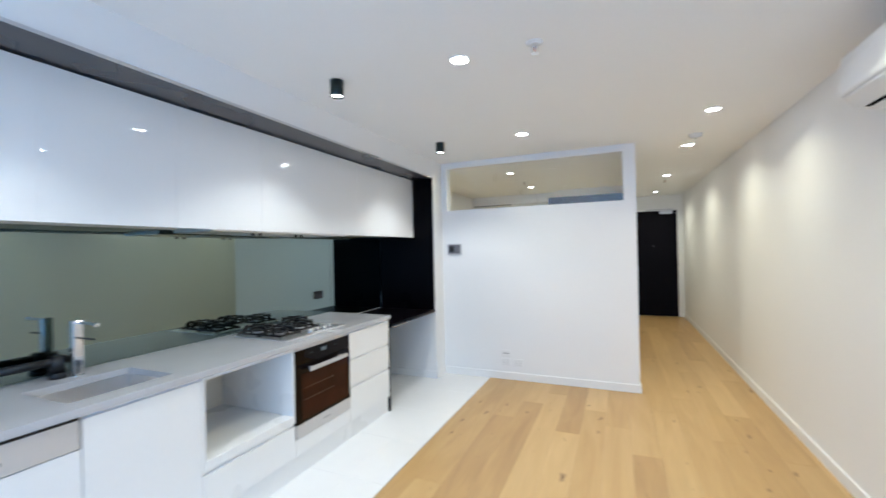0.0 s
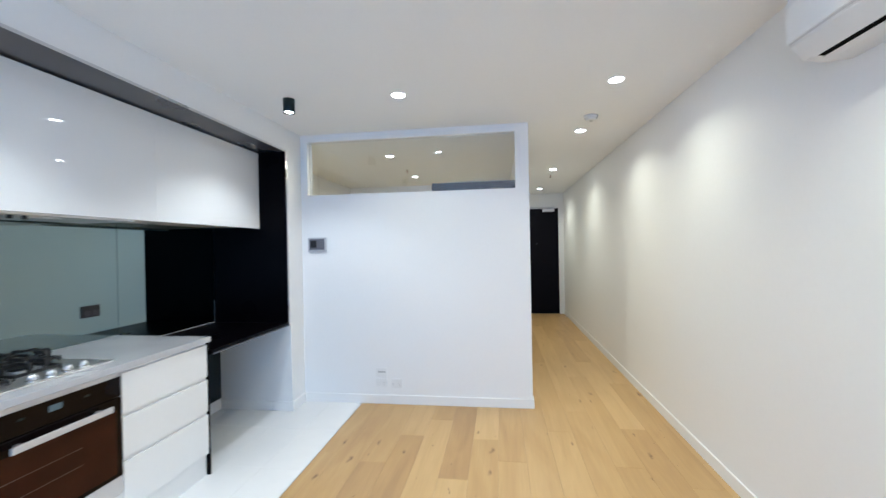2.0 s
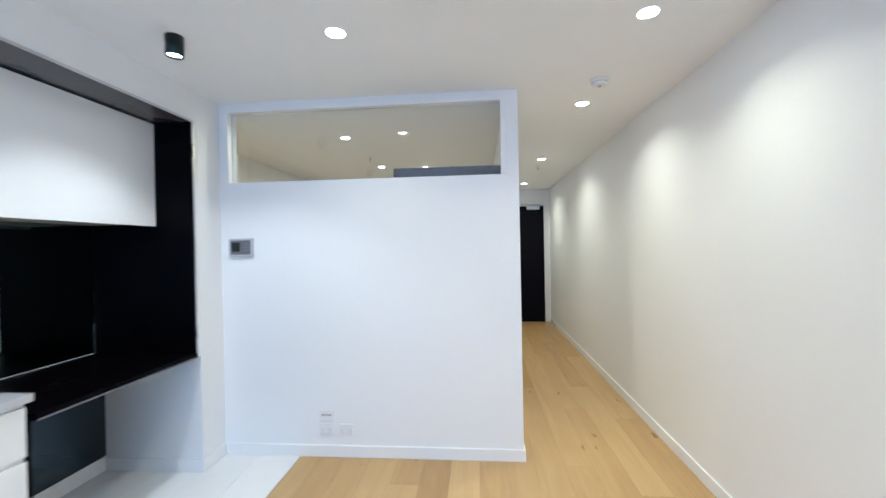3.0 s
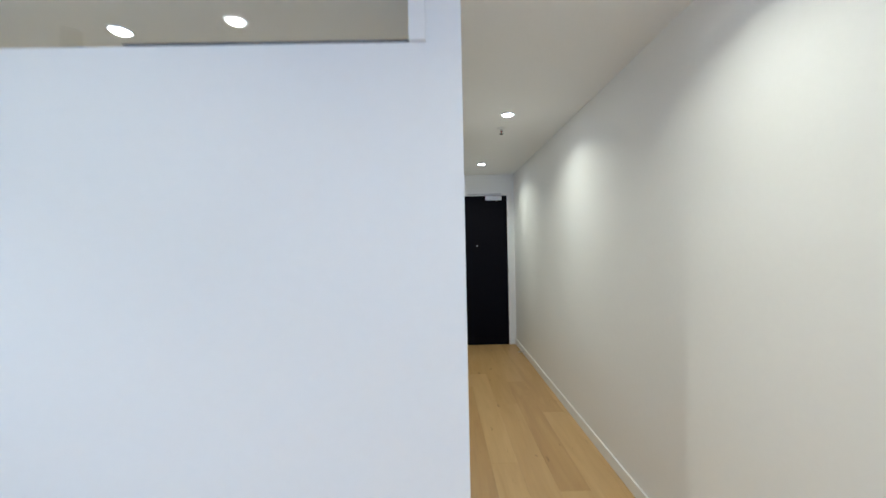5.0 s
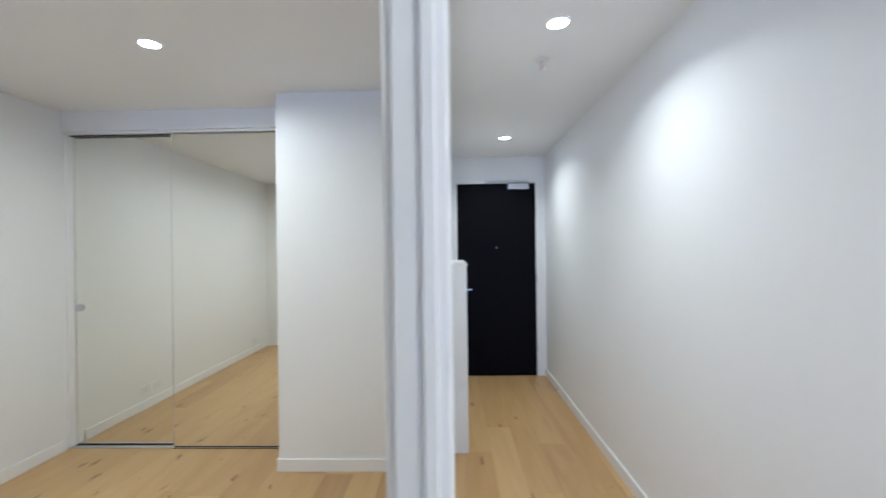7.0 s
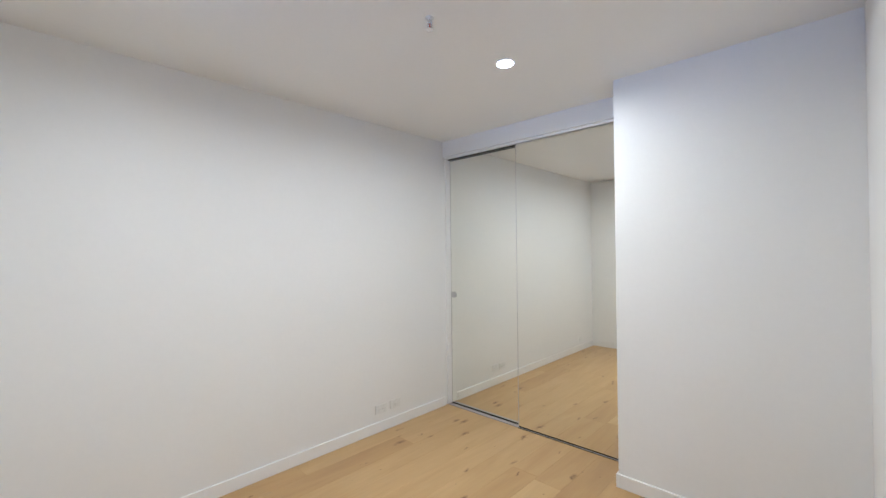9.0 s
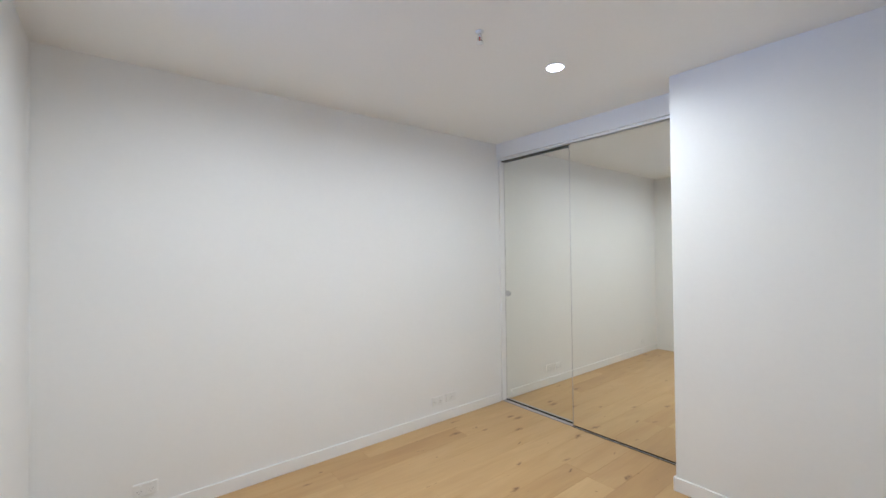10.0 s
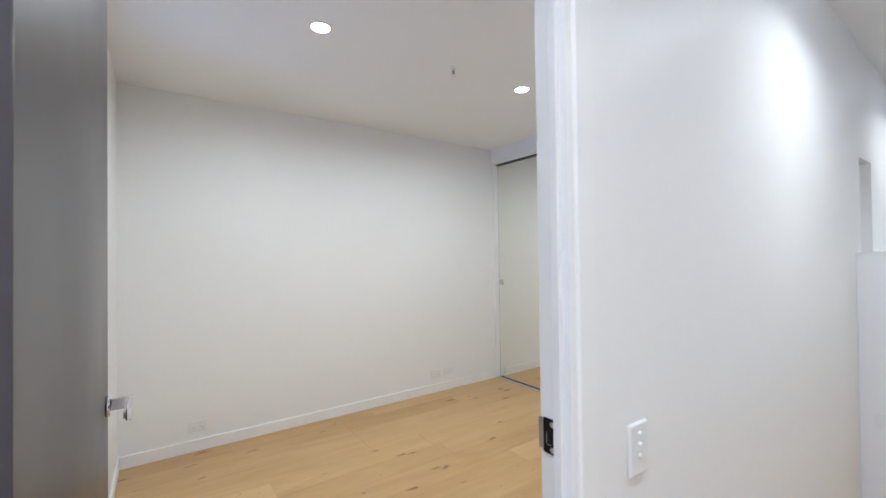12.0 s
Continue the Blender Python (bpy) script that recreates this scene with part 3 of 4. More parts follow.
FACEGREY = mat("face_grey", (0.13, 0.13, 0.15), 0.35, vary=0.04)
PANELGREY = mat("panel_silver", (0.48, 0.48, 0.50), 0.35, vary=0.03)
panel = thing("intercom_panel", (-1.805, YP, 1.52), "small grey wall thermostat with a dark screen", "control panel")
part("body", box(-1.895, -1.712, YP - 0.022, YP, 1.462, 1.600, bev=0.004), PANELGREY, panel, "silver-grey surround")
part("face", box(-1.880, -1.727, YP - 0.026, YP - 0.020, 1.482, 1.586, bev=0.002), FACEGREY, panel)
part("screen", box(-1.868, -1.806, YP - 0.028, YP - 0.026, 1.503, 1.570, bev=0.0005), DARKPLASTIC, panel)
BUTTONGREY = mat("button_grey", (0.16, 0.16, 0.175), 0.4, vary=0.04)
for i in range(3):
    part("button", box(-1.775, -1.735, YP - 0.0285, YP - 0.026, 1.503 + i * 0.025, 1.518 + i * 0.025, bev=0.001), BUTTONGREY, panel)
blank = thing("blank_plate", (-1.77, YP, 1.02), "small flush white blanking plate on the partition", "wall plate")
part("plate", box(-1.805, -1.735, YP - 0.003, YP, 0.995, 1.110, bev=0.001), WALL, blank)


# ---- split air conditioner ----
SLOT = mat("slot_black", (0.004, 0.004, 0.004), 0.9, vary=0.1, ior=1.1)
ac = thing("air_conditioner", (XR, 1.80, 2.17), "white split-system air conditioner fixed high on the wall", "air conditioner")
AY0, AY1 = 1.42, 2.265
body_line = [(XR, 2.185), (1.225, 2.178), (1.158, 2.190), (1.112, 2.245), (1.108, 2.262), (1.108, 2.405), (1.118, 2.450), (1.150, 2.470), (XR, 2.470)]
bm = profile(body_line, "y", AY0 + 0.012, AY1 - 0.012)
part("body", bm, PLASTIC, ac)
front = [(1.109, 2.258), (1.100, 2.262), (1.098, 2.275), (1.098, 2.400), (1.108, 2.453), (1.122, 2.463), (1.118, 2.450), (1.109, 2.405)]
part("front_panel", profile(front, "y", AY0 + 0.004, AY1 - 0.004), PLASTIC, ac)
for y in (AY0, AY1 - 0.012):
    cap = [(XR, 2.188), (1.225, 2.182), (1.160, 2.194), (1.115, 2.247), (1.110, 2.400), (1.122, 2.447), (1.152, 2.466), (XR, 2.466)]
    part("end_cap", profile(cap, "y", y, y + 0.012), PLASTIC, ac)
part("air_slot", profile([(1.168, 2.1850), (1.190, 2.1811), (1.190, 2.190), (1.168, 2.194)], "y", AY0 + 0.06, AY1 - 0.065), SLOT, ac, "dark air outlet slot")
part("flap", profile([(1.113, 2.241), (1.166, 2.1852), (1.163, 2.1832), (1.110, 2.239)], "y", AY0 + 0.10, AY1 - 0.05), PLASTIC, ac)
LABELGREY = mat("label_grey", (0.62, 0.62, 0.62), 0.4, vary=0.03)
sticker = part("label", profile([(1.155, 2.1936), (1.118, 2.2378), (1.1165, 2.2365), (1.1535, 2.1923)], "y", AY0 + 0.015, AY0 + 0.085), PLASTIC, ac, "pale label with small grey print")
for k in range(4):
    a = AY0 + 0.024 + 0.015 * k
    part("print_bar", profile([(1.146, 2.2025), (1.134, 2.2168), (1.1325, 2.2155), (1.1445, 2.2012)], "y", a, a + 0.006), LABELGREY, sticker)
part("panel_seam", profile([(1.1085, 2.2545), (1.1045, 2.2605), (1.1035, 2.2590), (1.1075, 2.2530)], "y", AY0 + 0.006, AY1 - 0.006), LABELGREY, ac, "thin grey joint under the front panel")


# ---- kitchen: black surround ----
FX, CX, SOFF = -1.955, -2.205, 2.376            # front of the surround, face of the wall cabinets, underside of its top
YK0, YS = -1.6, 3.925                           # start of the kitchen, inner face of the side panel
surround = thing("black_surround", (-2.3, 3.94, 0.79), "black laminate surround framing the kitchen niche, with a desk shelf", "joinery")
# the top panel has its own grey, lighter than the side panel's black
part("top_panel", box(XK, FX, YK0, YS + 0.03, SOFF, 2.391, bev=0.001), SOFFIT, surround, "soffit panel, a lighter grey than the black side panel")
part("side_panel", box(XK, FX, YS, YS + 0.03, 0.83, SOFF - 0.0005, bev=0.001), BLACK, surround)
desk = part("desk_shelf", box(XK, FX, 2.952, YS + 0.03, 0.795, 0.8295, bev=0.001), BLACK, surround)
part("edge_strip", box(FX, FX + 0.003, 2.952, YS + 0.034, 0.796, 0.805), FACEGREY, desk, "thin dark grey edge strip")
part("edge_strip", box(FX, FX + 0.003, YS + 0.018, YS + 0.034, 0.829, 2.376), ALU, surround)
part("edge_strip", box(FX, FX + 0.003, YK0, YS + 0.034, 2.376, 2.391), ALU, surround, "thin aluminium edge strip")
setting("wall_filler", box(-2.702, -1.967, YS + 0.031, 4.0, 0.795, 2.391), WALL, "white strip of wall beside the black surround", "wall")

# ---- smoked mirror splashback ----
splash = thing("mirror_splashback", (XK, 1.5, 0.92), "smoked grey mirror splashback behind the bench", "splashback")
part("pane", box(XK - 0.008, XK, YK0, 2.958, 0.919, 1.70), SMOKE, splash)
part("pane", box(XK - 0.008, XK, 2.961, YS - 0.0005, 0.8305, 1.70), SMOKE, splash)
part("seam", box(XK - 0.008, XK - 0.0005, 2.958, 2.961, 0.919, 1.70), DARKMETAL, splash)
part("edge_trim", box(XK, XK + 0.003, 2.975, YS - 0.001, 0.8305, 0.836), PANELGREY, splash, "thin silver edge trim")
part("edge_trim", box(XK, XK + 0.003, YS - 0.005, YS - 0.001, 0.836, 1.03), ALU, splash)
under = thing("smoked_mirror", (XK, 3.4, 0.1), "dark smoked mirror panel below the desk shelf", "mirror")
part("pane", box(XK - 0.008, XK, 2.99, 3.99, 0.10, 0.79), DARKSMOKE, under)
skirting("baseboard_13", XK - 0.010, XK + 0.004, 2.99, 3.98, 0.098)

SOCKETDARK = mat("dark_socket", (0.03, 0.026, 0.032), 0.35, vary=0.08)
gpo = thing("bench_outlet", (XK, 2.76, 1.11), "dark double power outlet on the mirror splashback", "power outlet")
part("plate", box(XK, XK + 0.010, 2.705, 2.822, 1.075, 1.150, bev=0.003), DARKPLASTIC, gpo)
for y in (2.737, 2.790):
    part("socket", box(XK + 0.010, XK + 0.012, y - 0.018, y + 0.018, 1.085, 1.118, bev=0.001), SOCKETDARK, gpo)

# ---- wall cabinets and range hood ----
seams = [YK0, -0.72, -0.125, 0.47, 1.062, 1.655, 2.79, YS - 0.006]
for a, b in zip(seams, seams[1:]):
    u = thing("wall_cabinet", ((CX + XK) / 2, (a + b) / 2, 1.70), "gloss white handleless wall cabinet in the black surround", "cabinet", "wall cabinets over the bench")
    part("carcass", box(XK + 0.002, CX - 0.022, a + 0.001, b - 0.001, 1.70, SOFF - 0.012), LINING, u)
    part("door", box(CX - 0.019, CX, a + 0.0004, b - 0.0004, 1.683, SOFF - 0.010, bev=0.0005, seg=1), GLOSS, u)
hood = thing("range_hood", (-2.45, 2.02, 1.69), "slide-out steel range hood under the wall cabinets", "range hood")
part("body", box(-2.60, CX - 0.03, 1.30, 2.66, 1.672, 1.699, bev=0.002), STEEL, hood)
part("filter", box(-2.56, -2.30, 1.70, 2.30, 1.667, 1.672), ALU, hood)
for y in (1.64, 1.70, 2.05, 2.11):
    part("knob", rod((-2.275, y, 1.655), 0.011, 0.017, n=14), DARKPLASTIC, hood)

# ---- base units ----
BX = -1.982                                    # face of the base units
bench = thing("benchtop", (-2.3, 1.0, 0.90), "pale grey stone benchtop with an undermount sink cut-out", "benchtop")
SX0, SX1, SY0, SY1 = -2.45, -2.08, 0.50, 0.945
bm = bmesh.new()
bx(bm, XK, SX0, YK0, 2.948, 0.884, 0.918)
bx(bm, SX1, -1.970, YK0, 2.948, 0.884, 0.918)
bx(bm, SX0, SX1, YK0, SY0, 0.884, 0.918)
bx(bm, SX0, SX1, SY1, 2.948, 0.884, 0.918)
bmesh.ops.remove_doubles(bm, verts=bm.verts, dist=0.0005)
part("slab", bm, STONE, bench)
part("front_edge", box(-1.9698, -1.966, YK0, 2.948, 0.884, 0.917, bev=0.0008, seg=1), STONE, bench)
part("end_edge", box(XK, -1.9698, 2.9482, 2.951, 0.884, 0.917, bev=0.0008, seg=1), STONE, bench)

sink = thing("kitchen_sink", ((SX0 + SX1) / 2, (SY0 + SY1) / 2, 0.72), "rectangular stainless steel undermount sink", "sink")
bm = bmesh.new()
w = 0.003
bx(bm, SX0 - w, SX0, SY0 - w, SY1 + w, 0.72, 0.8835)
bx(bm, SX1, SX1 + w, SY0 - w, SY1 + w, 0.72, 0.8835)
bx(bm, SX0, SX1, SY0 - w, SY0, 0.72, 0.8835)
bx(bm, SX0, SX1, SY1, SY1 + w, 0.72, 0.8835)
bx(bm, SX0, SX1, SY0, SY1, 0.717, 0.72)
part("bowl", bm, BRIGHTSTEEL, sink)
part("waste", rod((-2.25, 0.69, 0.7205), 0.045, 0.004, n=24), CHROME, sink)

tap = thing("mixer_tap", (-2.53, 0.745, 0.918), "chrome square mixer tap on the benchtop", "tap")
bm = rod((-2.53, 0.745, 0.918), 0.027, 0.008, n=24)
bx(bm, -2.552, -2.508, 0.723, 0.767, 0.926, 1.205, bev=0.006)
part("column", bm, CHROME, tap)
part("spout", box(-2.508, -2.34, 0.736, 0.754, 1.188, 1.200, bev=0.003), CHROME, tap)
part("aerator", rod((-2.355, 0.745, 1.181), 0.008, 0.007, n=14), STEEL, tap)
part("lever", box(-2.508, -2.375, 0.741, 0.749, 1.112, 1.121, bev=0.002), DARKMETAL, tap, "slim dark lever")


def front(parent, y0, y1, z0, z1, name="door"):
    return part(name, box(BX - 0.018, BX, y0 + 0.0015, y1 - 0.0015, z0, z1, bev=0.0012), SATIN, parent)


def unit(label, y0, y1, name="base_cabinet"):
    return thing(name, ((BX + XK) / 2, (y0 + y1) / 2, 0.0), label, "cabinet", "base units under the bench")


def plinth(u, y0, y1):
    part("kickboard", box(BX - 0.032, BX - 0.018, y0, y1, 0, 0.14), SATIN, u)


def carcass(u, y0, y1, z0=0.14, z1=0.875):
    bm = bmesh.new()
    bx(bm, XK + 0.02, BX - 0.02, y0 + 0.0005, y0 + 0.017, z0, z1)
    bx(bm, XK + 0.02, BX - 0.02, y1 - 0.017, y1 - 0.0005, z0, z1)
    bx(bm, XK + 0.02, BX - 0.02, y0 + 0.017, y1 - 0.017, z0, z0 + 0.016)
    bx(bm, XK + 0.004, XK + 0.019, y0 + 0.0005, y1 - 0.0005, z0, z1)
    part("carcass", bm, LINING, u)


# drawers beside the oven
u = unit("white three-drawer unit with finger-pull gaps and a dark end panel", 2.31, 2.93, "drawer_unit")
carcass(u, 2.31, 2.93)
plinth(u, 2.31, 2.925)
for z0, z1 in ((0.654, 0.866), (0.424, 0.634), (0.146, 0.404)):
    front(u, 2.31, 2.930, z0, z1, "drawer_front")
for z0, z1 in ((0.634, 0.654), (0.404, 0.424)):
    part("finger_rail", box(BX - 0.028, BX - 0.012, 2.3115, 2.9285, z0 - 0.012, z1), SATIN, u)
part("finger_rail", box(BX - 0.028, BX - 0.010, 2.3115, 2.9285, 0.856, 0.8825), SATIN, u)
part("end_panel", box(XK + 0.004, BX + 0.001, 2.9315, 2.947, 0, 0.8835), BLACK, u, "black end panel running to the floor")

# oven housing
u = unit("white oven housing with a blank panel below", 1.695, 2.31)
carcass(u, 1.695, 2.31, 0.14, 0.24)
plinth(u, 1.695, 2.31)
front(u, 1.695, 2.31, 0.146, 0.256, "panel")

oven = thing("oven", (-2.2, 2.0, 0.258), "built-in electric oven with dark glass door and steel handle", "oven")
OY0, OY1 = 1.703, 2.302
part("body", box(-2.54, BX - 0.02, OY0 + 0.02, OY1 - 0.02, 0.262, 0.850), DARKMETAL, oven)
part("control_panel", box(BX - 0.020, BX + 0.004, OY0, OY1, 0.757, 0.8555, bev=0.001), OVENGLASS, oven)
part("display", box(BX + 0.004, BX + 0.0045, 1.965, 2.020, 0.805, 0.832), DISPLAY, oven, "small lit green clock display")
for y in (1.86, 2.13):
    part("touch_key", box(BX + 0.004, BX + 0.0045, y - 0.012, y + 0.012, 0.813, 0.823), DARKMETAL, oven)
RACK = mat("rack_steel", (0.085, 0.052, 0.038), 0.4, vary=0.2)
door = part("oven_door", box(BX - 0.020, BX + 0.006, OY0, OY1, 0.352, 0.752, bev=0.001), OVENGLASS, oven, "dark brown-black glass door")
# opaque sheet; its brown stands in for the reflected floor
glass = part("inner_window", box(BX + 0.006, BX + 0.0066, OY0 + 0.055, OY1 - 0.03, 0.372, 0.690), OVENWINDOW, door, "oven window with the floor's brown reflection put into its colour")
for z in (0.505, 0.585):
    part("rack_bar", box(BX + 0.0066, BX + 0.0070, OY0 + 0.075, OY1 - 0.20, z, z + 0.003), RACK, glass)
bm = box(BX + 0.042, BX + 0.054, 1.795, 2.215, 0.706, 0.734, bev=0.002)
handle = part("handle", bm, SATINMETAL, door, "flat brushed steel handle bar")
for y in (1.84, 2.17):
    part("handle_post", box(BX + 0.006, BX + 0.042, y - 0.008, y + 0.008, 0.712, 0.728), STEEL, handle)
part("steel_strip", box(BX - 0.020, BX + 0.006, OY0, OY1, 0.260, 0.3505, bev=0.001), SATINMETAL, oven, "brushed steel bottom strip")
part("top_strip", box(BX - 0.018, BX + 0.002, OY0, OY1, 0.8565, 0.8825, bev=0.001), SATINMETAL, oven, "steel strip under the benchtop")
part("badge", box(BX + 0.006, BX + 0.0066, 1.975, 2.055, 0.302, 0.311), GREYPLASTIC, oven)

# open niche
u = unit("white open appliance niche above a drawer front", 1.028, 1.695)
plinth(u, 1.028, 1.695)
part("side", box(XK + 0.02, BX, 1.0295, 1.0460, 0.377, 0.878), SATIN, u)
part("side", box(XK + 0.02, BX, 1.6780, 1.6945, 0.377, 0.878), SATIN, u)
part("shelf", box(XK + 0.02, BX, 1.0460, 1.6780, 0.377, 0.428, bev=0.001), SATIN, u, "thick white shelf")
part("top_rail", box(XK + 0.02, BX, 1.0460, 1.6780, 0.862, 0.878), SATIN, u)
part("back", box(XK + 0.004, XK + 0.019, 1.0295, 1.6945, 0.377, 0.878), LINING, u)
front(u, 1.028, 1.695, 0.146, 0.357, "drawer_front")
part("finger_rail", box(BX - 0.030, BX - 0.014, 1.030, 1.693, 0.345, 0.3765), SATIN, u)

# sink cupboard
u = unit("white handleless sink cupboard", 0.505, 1.028)
carcass(u, 0.505, 1.028)
plinth(u, 0.505, 1.028)
front(u, 0.505, 1.028, 0.146, 0.866)
part("finger_rail", box(BX - 0.028, BX - 0.010, 0.5065, 1.0265, 0.850, 0.8825), SATIN, u)

# dishwasher
dw = thing("dishwasher", ((BX + XK) / 2, 0.20, 0), "built-in dishwasher with a steel control strip", "dishwasher")
part("body", box(-2.60, BX - 0.02, -0.095, 0.503, 0.02, 0.87), DARKMETAL, dw)
part("control_strip", box(BX - 0.018, BX + 0.004, -0.093, 0.495, 0.752, 0.868, bev=0.002), SATINMETAL, dw, "brushed steel control strip")
part("grip_slot", box(BX + 0.0035, BX + 0.0046, 0.16, 0.26, 0.796, 0.806), DARKPLASTIC, dw)
part("vent_gap", box(BX - 0.017, BX + 0.002, -0.093, 0.495, 0.868, 0.880), DARKPLASTIC, dw)
front(dw, -0.095, 0.503, 0.146, 0.748)
plinth(dw, -0.095, 0.503)

# the rest of the run
for a, b in ((-0.70, -0.097), (-1.60, -0.702)):
    u = unit("white handleless base cupboard", a, b)
    carcass(u, a, b)
    plinth(u, a, b)
    front(u, a, b, 0.146, 0.872)

# ---- gas hob ----
HX0, HX1, HY0, HY1 = -2.580, -2.055, 1.715, 2.350
hob = thing("gas_hob", ((HX0 + HX1) / 2, (HY0 + HY1) / 2, 0.918), "stainless steel gas hob with cast iron trivets", "hob")
part("plate", box(HX0, HX1, HY0, HY1, 0.918, 0.926, bev=0.003), BRIGHTSTEEL, hob)
part("rim", box(HX1 - 0.012, HX1 - 0.004, HY0 + 0.008, HY1 - 0.008, 0.926, 0.929, bev=0.001), CHROME, hob, "raised bright front rim")
for i in range(4):
    y = 2.000 + i * 0.0745
    k = part("knob", rod((-2.105, y, 0.926), 0.024, 0.007, r2=0.021, n=22), CHROME, hob)
    part("grip", rod((-2.105, y, 0.933), 0.020, 0.021, r2=0.016, n=22), BRIGHTSTEEL, k)
    part("pointer", box(-2.119, -2.091, y - 0.002, y + 0.002, 0.954, 0.956), GREYPLASTIC, k)
burners = ((-2.465, 1.845, 0.036), (-2.465, 2.225, 0.030), (-2.250, 1.845, 0.030), (-2.290, 2.090, 0.046))
for x, y, rad in burners:
    b = part("burner", rod((x, y, 0.926), rad + 0.018, 0.008, r2=rad + 0.011, n=28), CHROME, hob)
    part("burner_crown", rod((x, y, 0.934), rad + 0.004, 0.013, n=28), ALU, b)
    part("burner_cap", rod((x, y, 0.947), rad, 0.009, r2=rad - 0.005, n=28), IRON, b)
    bm = bmesh.new()
    for dx0, dx1, dy0, dy1 in ((-0.104, 0.104, -0.104, -0.094), (-0.104, 0.104, 0.094, 0.104), (-0.104, -0.094, -0.094, 0.094), (0.094, 0.104, -0.094, 0.094)):
        bx(bm, x + dx0, x + dx1, y + dy0, y + dy1, 0.936, 0.950, bev=0.002, seg=1)
    for dx in (-0.099, 0.099):
        for dy in (-0.099, 0.099):
            cyl(bm, (x + dx, y + dy, 0.926), 0.006, 0.012, n=8)
    trivet = part("trivet", bm, IRON, hob, "black cast iron trivet")
    arch = [(0.104, 0.948), (0.104, 0.972), (0.098, 0.985), (0.086, 0.991), (0.030, 0.991), (0.026, 0.984), (0.032, 0.979), (0.080, 0.977), (0.088, 0.970), (0.091, 0.948)]
    for turn in (0, 90, 180, 270):
        for off in (-0.034, 0.034):
            finger = profile(arch, "y", off - 0.0075, off + 0.0075)
            bmesh.ops.transform(finger, matrix=Matrix.Translation((x, y, 0)) @ pose(0, 0, 0, 0, 0, turn), verts=finger.verts)
            part("pan_support", finger, IRON, trivet)


# a black fitting that lies beside the tap
fit_ = thing("tap_fitting", (-2.585, 0.69, 0.918), "black plastic tap fitting standing on the benchtop", "tap fitting")
bm = rod((-2.585, 0.69, 0.918), 0.040, 0.03, n=24)
cyl(bm, (-2.585, 0.69, 0.948), 0.034, 0.085, n=24, r2=0.030)
part("body", bm, DARKPLASTIC, fit_)
part("crossbar", rod((-2.585, 0.42, 1.005), 0.020, 0.345, axis="y", n=18), DARKPLASTIC, fit_)

# ---- mirrored wardrobe ----
TRACKGREY = mat("pale_track", (0.46, 0.43, 0.42), 0.45, vary=0.04)
robe = thing("mirrored_wardrobe", (-1.9, 7.785, 0), "built-in wardrobe with two sliding mirror doors", "wardrobe")
RF, RB = 7.767, 7.810                           # front and rear sliding door faces
part("top_track", box(XBED, -0.978, 7.750, 7.850, 2.432, 2.4515, bev=0.001), TRIM, robe, "white top track")
part("track_shadow_groove", box(XBED + 0.003, -1.94, 7.780, 7.805, 2.424, 2.432), DARKMETAL, robe)
part("bottom_track", box(XBED + S, -0.978, 7.761, 7.850, 0.0, 0.006, bev=0.001), TRACKGREY, robe, "low pale floor track")
part("floor_groove", box(XBED + 0.018, -1.94, 7.799, 7.808, 0.006, 0.0075), DARKPLASTIC, robe)
part("floor_groove", box(-1.94, -0.979, 7.758, 7.7605, 0.0, 0.004), DARKMETAL, robe)
part("side_stile", box(XBED, XBED + 0.016, 7.750, 7.850, 0.010, 2.432), TRIM, robe)
for x0, x1, y in ((XBED + 0.018, -1.908, RB), (-1.938, -0.979, RF)):
    d = part("sliding_door", box(x0 + 0.004, x1 - 0.004, y, y + 0.006, 0.016, 2.424), MIRROR, robe, "frameless silver mirror")
    part("edge_strip", box(x0, x0 + 0.004, y - 0.001, y + 0.014, 0.014, 2.426), ALU, d)
    part("edge_strip", box(x1 - 0.004, x1, y - 0.001, y + 0.014, 0.014, 2.426), ALU, d)
    part("bottom_rail", box(x0 + 0.004, x1 - 0.004, y - 0.001, y + 0.014, 0.0075, 0.016), DARKPLASTIC, d, "dark bottom rail")
    px = x0 + 0.035 if x0 < -2.5 else x1 - 0.045
    bm = rod((px, y - 0.004, 1.085), 0.030, 0.004, axis="y", n=28)
    for v in bm.verts:
        v.co.x = px + (v.co.x - px) * 1.15
    part("finger_pull", bm, ALU, d, "oval satin finger pull")


# ---- floors: screed, oak planks, white tiles ----
def floor_piece(mesh, name, parent, x, y):
    ob = new(name, mesh)
    ob.parent = parent
    ob.location = (x, y, 0)
    return ob


def slab_mesh(name, w, length, thick, bevel, material):
    bm = box(0, w, 0, length, -thick, 0)
    top = [e for e in bm.edges if all(abs(v.co.z) < 1e-6 for v in e.verts)]
    bmesh.ops.bevel(bm, geom=top, offset=bevel, segments=1, affect="EDGES")
    me = bpy.data.meshes.new(name)
    bm.to_mesh(me)
    bm.free()
    me.materials.append(material)
    return me


setting("ground_slab", box(-3.0, XR + 0.15, YB - 0.2, YE + 0.35, -0.12, -0.0145), SCREED, "dark slab below the flooring", "slab")
floor = tagged(new("floor"), "light oak plank floor with knots", "floor", kind="structure")
PW, GAP = 0.193, 0.0005
cache = {}


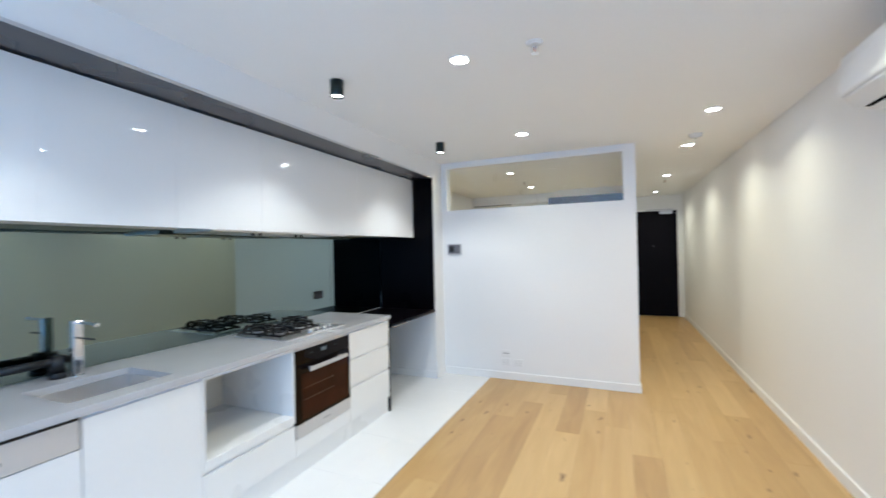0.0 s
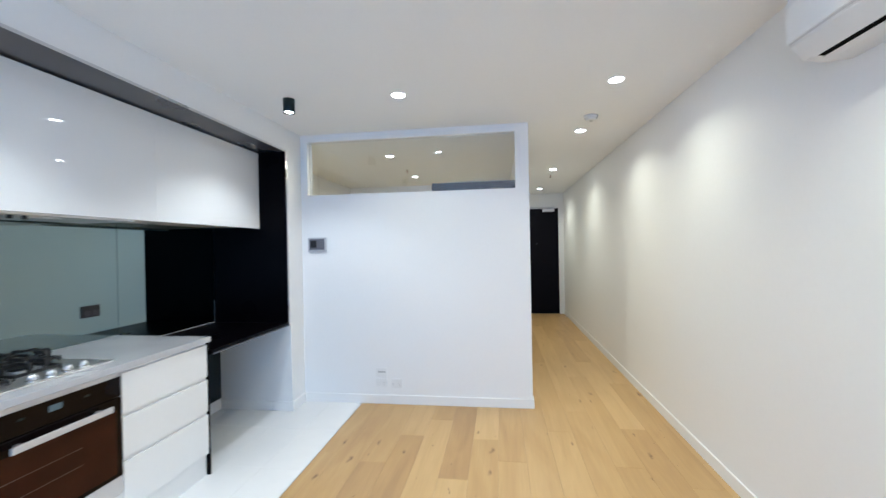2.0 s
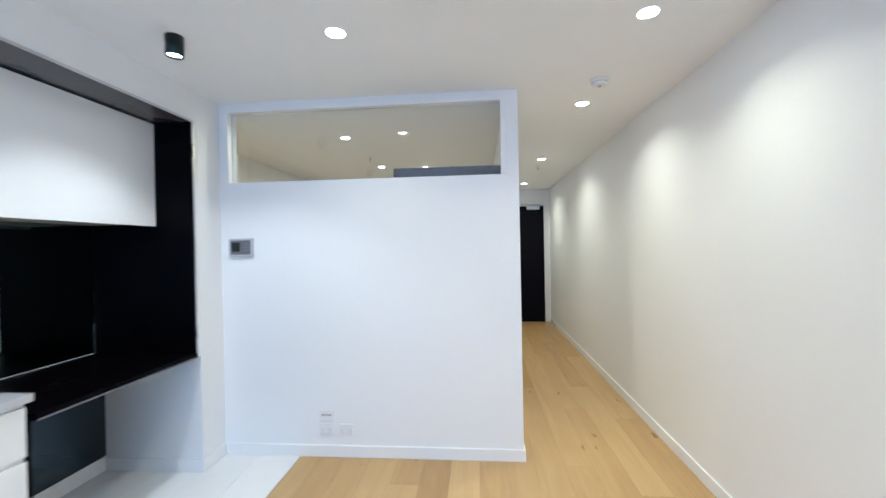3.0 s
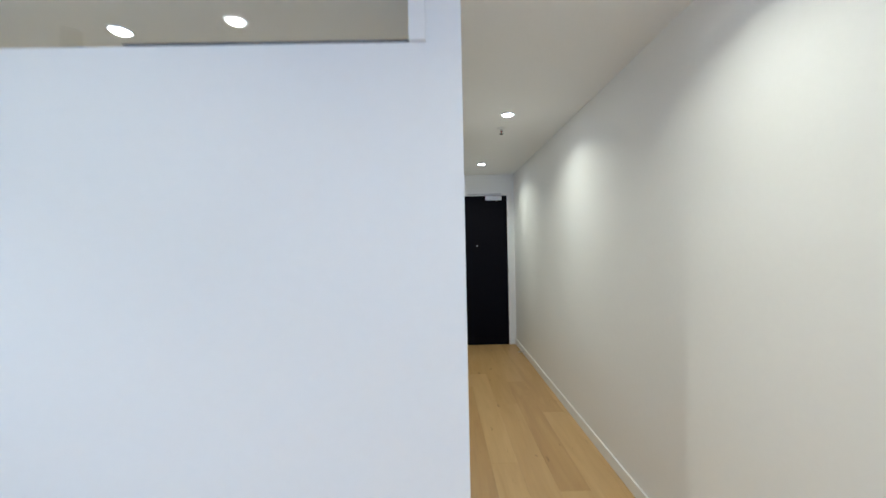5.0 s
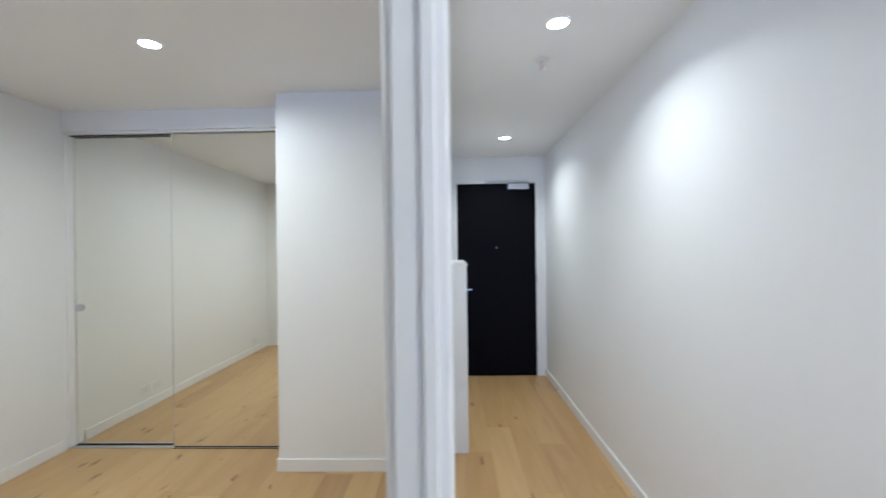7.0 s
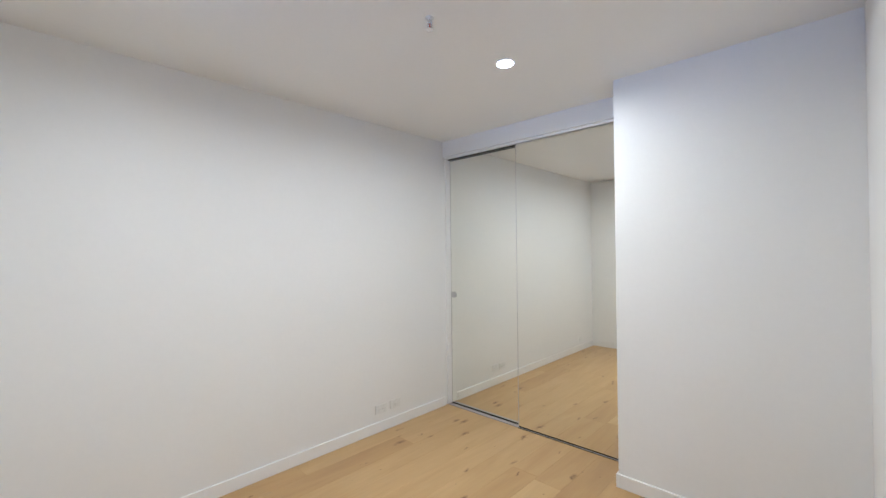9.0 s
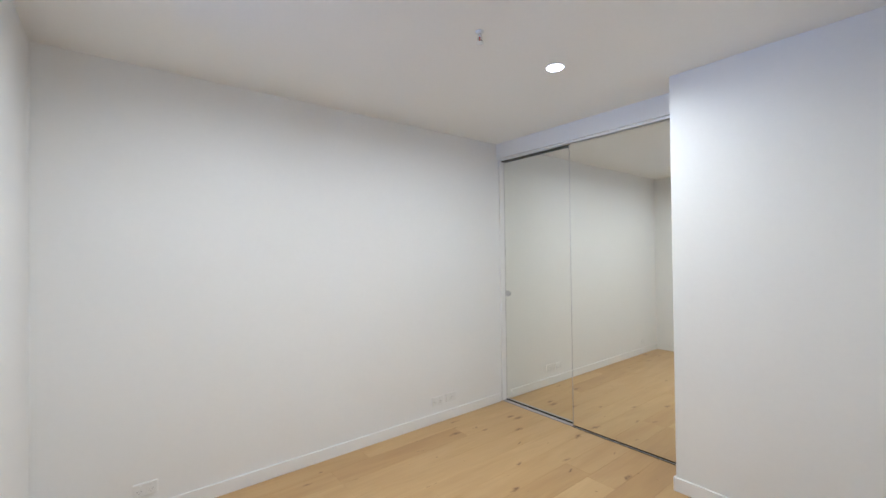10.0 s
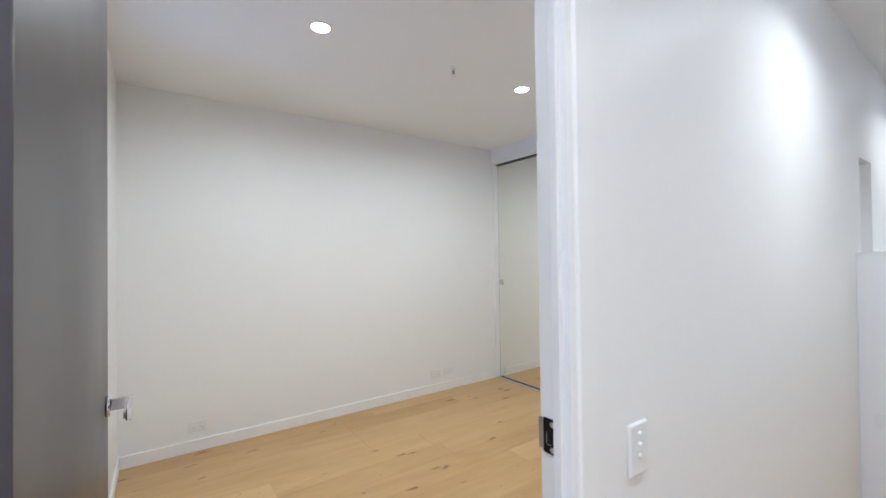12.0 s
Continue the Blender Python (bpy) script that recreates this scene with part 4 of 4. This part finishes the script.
def run_of_planks(x0, first, x1, y0, y1, seed, short=None, plan={}):
    """Rows of planks along y, the first one cut to a width; rows that begin left of short[0] stop at short[1].
    plan gives a row's joints and tones (end, tone); the last plank of the list runs on to the end."""
    rnd = random.Random(seed)
    x, row = x0, 0
    while x < x1 - 0.005:
        w = round(min(first if row == 0 else PW, x1 - x), 4)
        end = short[1] if short and x < short[0] - 0.005 else y1
        known = list(plan.get(row, ()))
        y = y0
        length = rnd.choice((0.55, 0.9, 1.25, 1.6, 1.9))
        while y < end - 0.005:
            tone = min(max(rnd.gauss(0.5, 0.22), 0.08), 0.92)
            if known:
                stop, tone = known.pop(0)
                length = stop - y
            ln = round(min(length, end - y), 3)
            if end - y - ln < 0.25 and not known:
                ln = round(end - y, 3)
            key = (w, ln)
            if key not in cache:
                cache[key] = slab_mesh("plank", w - GAP, ln - GAP, 0.014, 0.0006, OAK)
            floor_piece(cache[key], "plank", floor, x, y).color = (tone, tone, tone, 1)
            y += ln
            length = rnd.choice((1.1, 1.5, 1.9, 1.9, 2.2))
        x += w
        row += 1


XT = -1.38
LIVING = {
    0: ((1.2, 0.5), (3.3, 0.4), (4.25, 0.45)), 1: ((2.0, 0.6), (4.25, 0.42)), 2: ((1.5, 0.6), (3.2, 0.22), (4.25, 0.42)),
    3: ((1.6, 0.45), (3.62, 0.2), (4.25, 0.72)), 4: ((1.9, 0.5), (3.93, 0.72), (4.25, 0.4)),
    5: ((1.1, 0.4), (3.05, 0.8), (4.25, 0.16)), 6: ((1.5, 0.7), (3.6, 0.55), (4.25, 0.86)),
    7: ((1.3, 0.5), (3.3, 0.62), (4.25, 0.42)), 8: ((0.9, 0.5), (2.85, 0.2), (4.9, 0.55), (6.6, 0.5)),
    9: ((1.7, 0.45), (3.8, 0.6), (5.75, 0.52), (7.70, 0.34), (9.7, 0.66)),
    10: ((2.2, 0.62), (4.2, 0.5), (6.14, 0.66), (8.13, 0.76), (9.7, 0.42)),
    11: ((1.4, 0.42), (3.3, 0.38), (5.2, 0.48), (7.2, 0.6), (9.7, 0.48)),
    12: ((1.9, 0.5), (3.89, 0.34), (5.8, 0.78), (7.83, 0.30), (9.7, 0.55)),
    13: ((1.2, 0.6), (3.1, 0.5), (5.0, 0.45), (6.99, 0.72), (9.7, 0.36)),
}
BEDROOM = {7: ((4.7, 0.5), (6.66, 0.5), (7.16, 0.85), (7.9, 0.4)), 6: ((5.4, 0.5), (7.2, 0.42), (7.9, 0.55)), 8: ((5.1, 0.4), (7.0, 0.5), (7.9, 0.3))}
run_of_planks(XT, 0.143, XR, YB, YE + 0.1, 3, (0.113, YP), LIVING)
run_of_planks(XBED, 0.183, 0.114, YBED - 0.1, 7.90, 5, None, BEDROOM)

tiles = tagged(new("tile_floor"), "glossy white rectangular floor tiles along the kitchen", "floor tiles", kind="structure")
part("grout_bed", box(-2.70, XT - 0.004, YB, YP, -0.0145, -0.0012), GROUT, tiles)
strip = part("edge_trim", box(XT - 0.004, XT - 0.0005, YB, YP, -0.0145, 0.0008), ALU, tiles)
tile_mesh = slab_mesh("tile", 0.2985, 0.5985, 0.010, 0.001, TILE)
x = XT - 0.005
while x > -2.69:
    y = YP - 0.001
    while y > YB:
        floor_piece(tile_mesh, "tile", tiles, x - 0.2985, y - 0.5985)
        y -= 0.600
    x -= 0.300
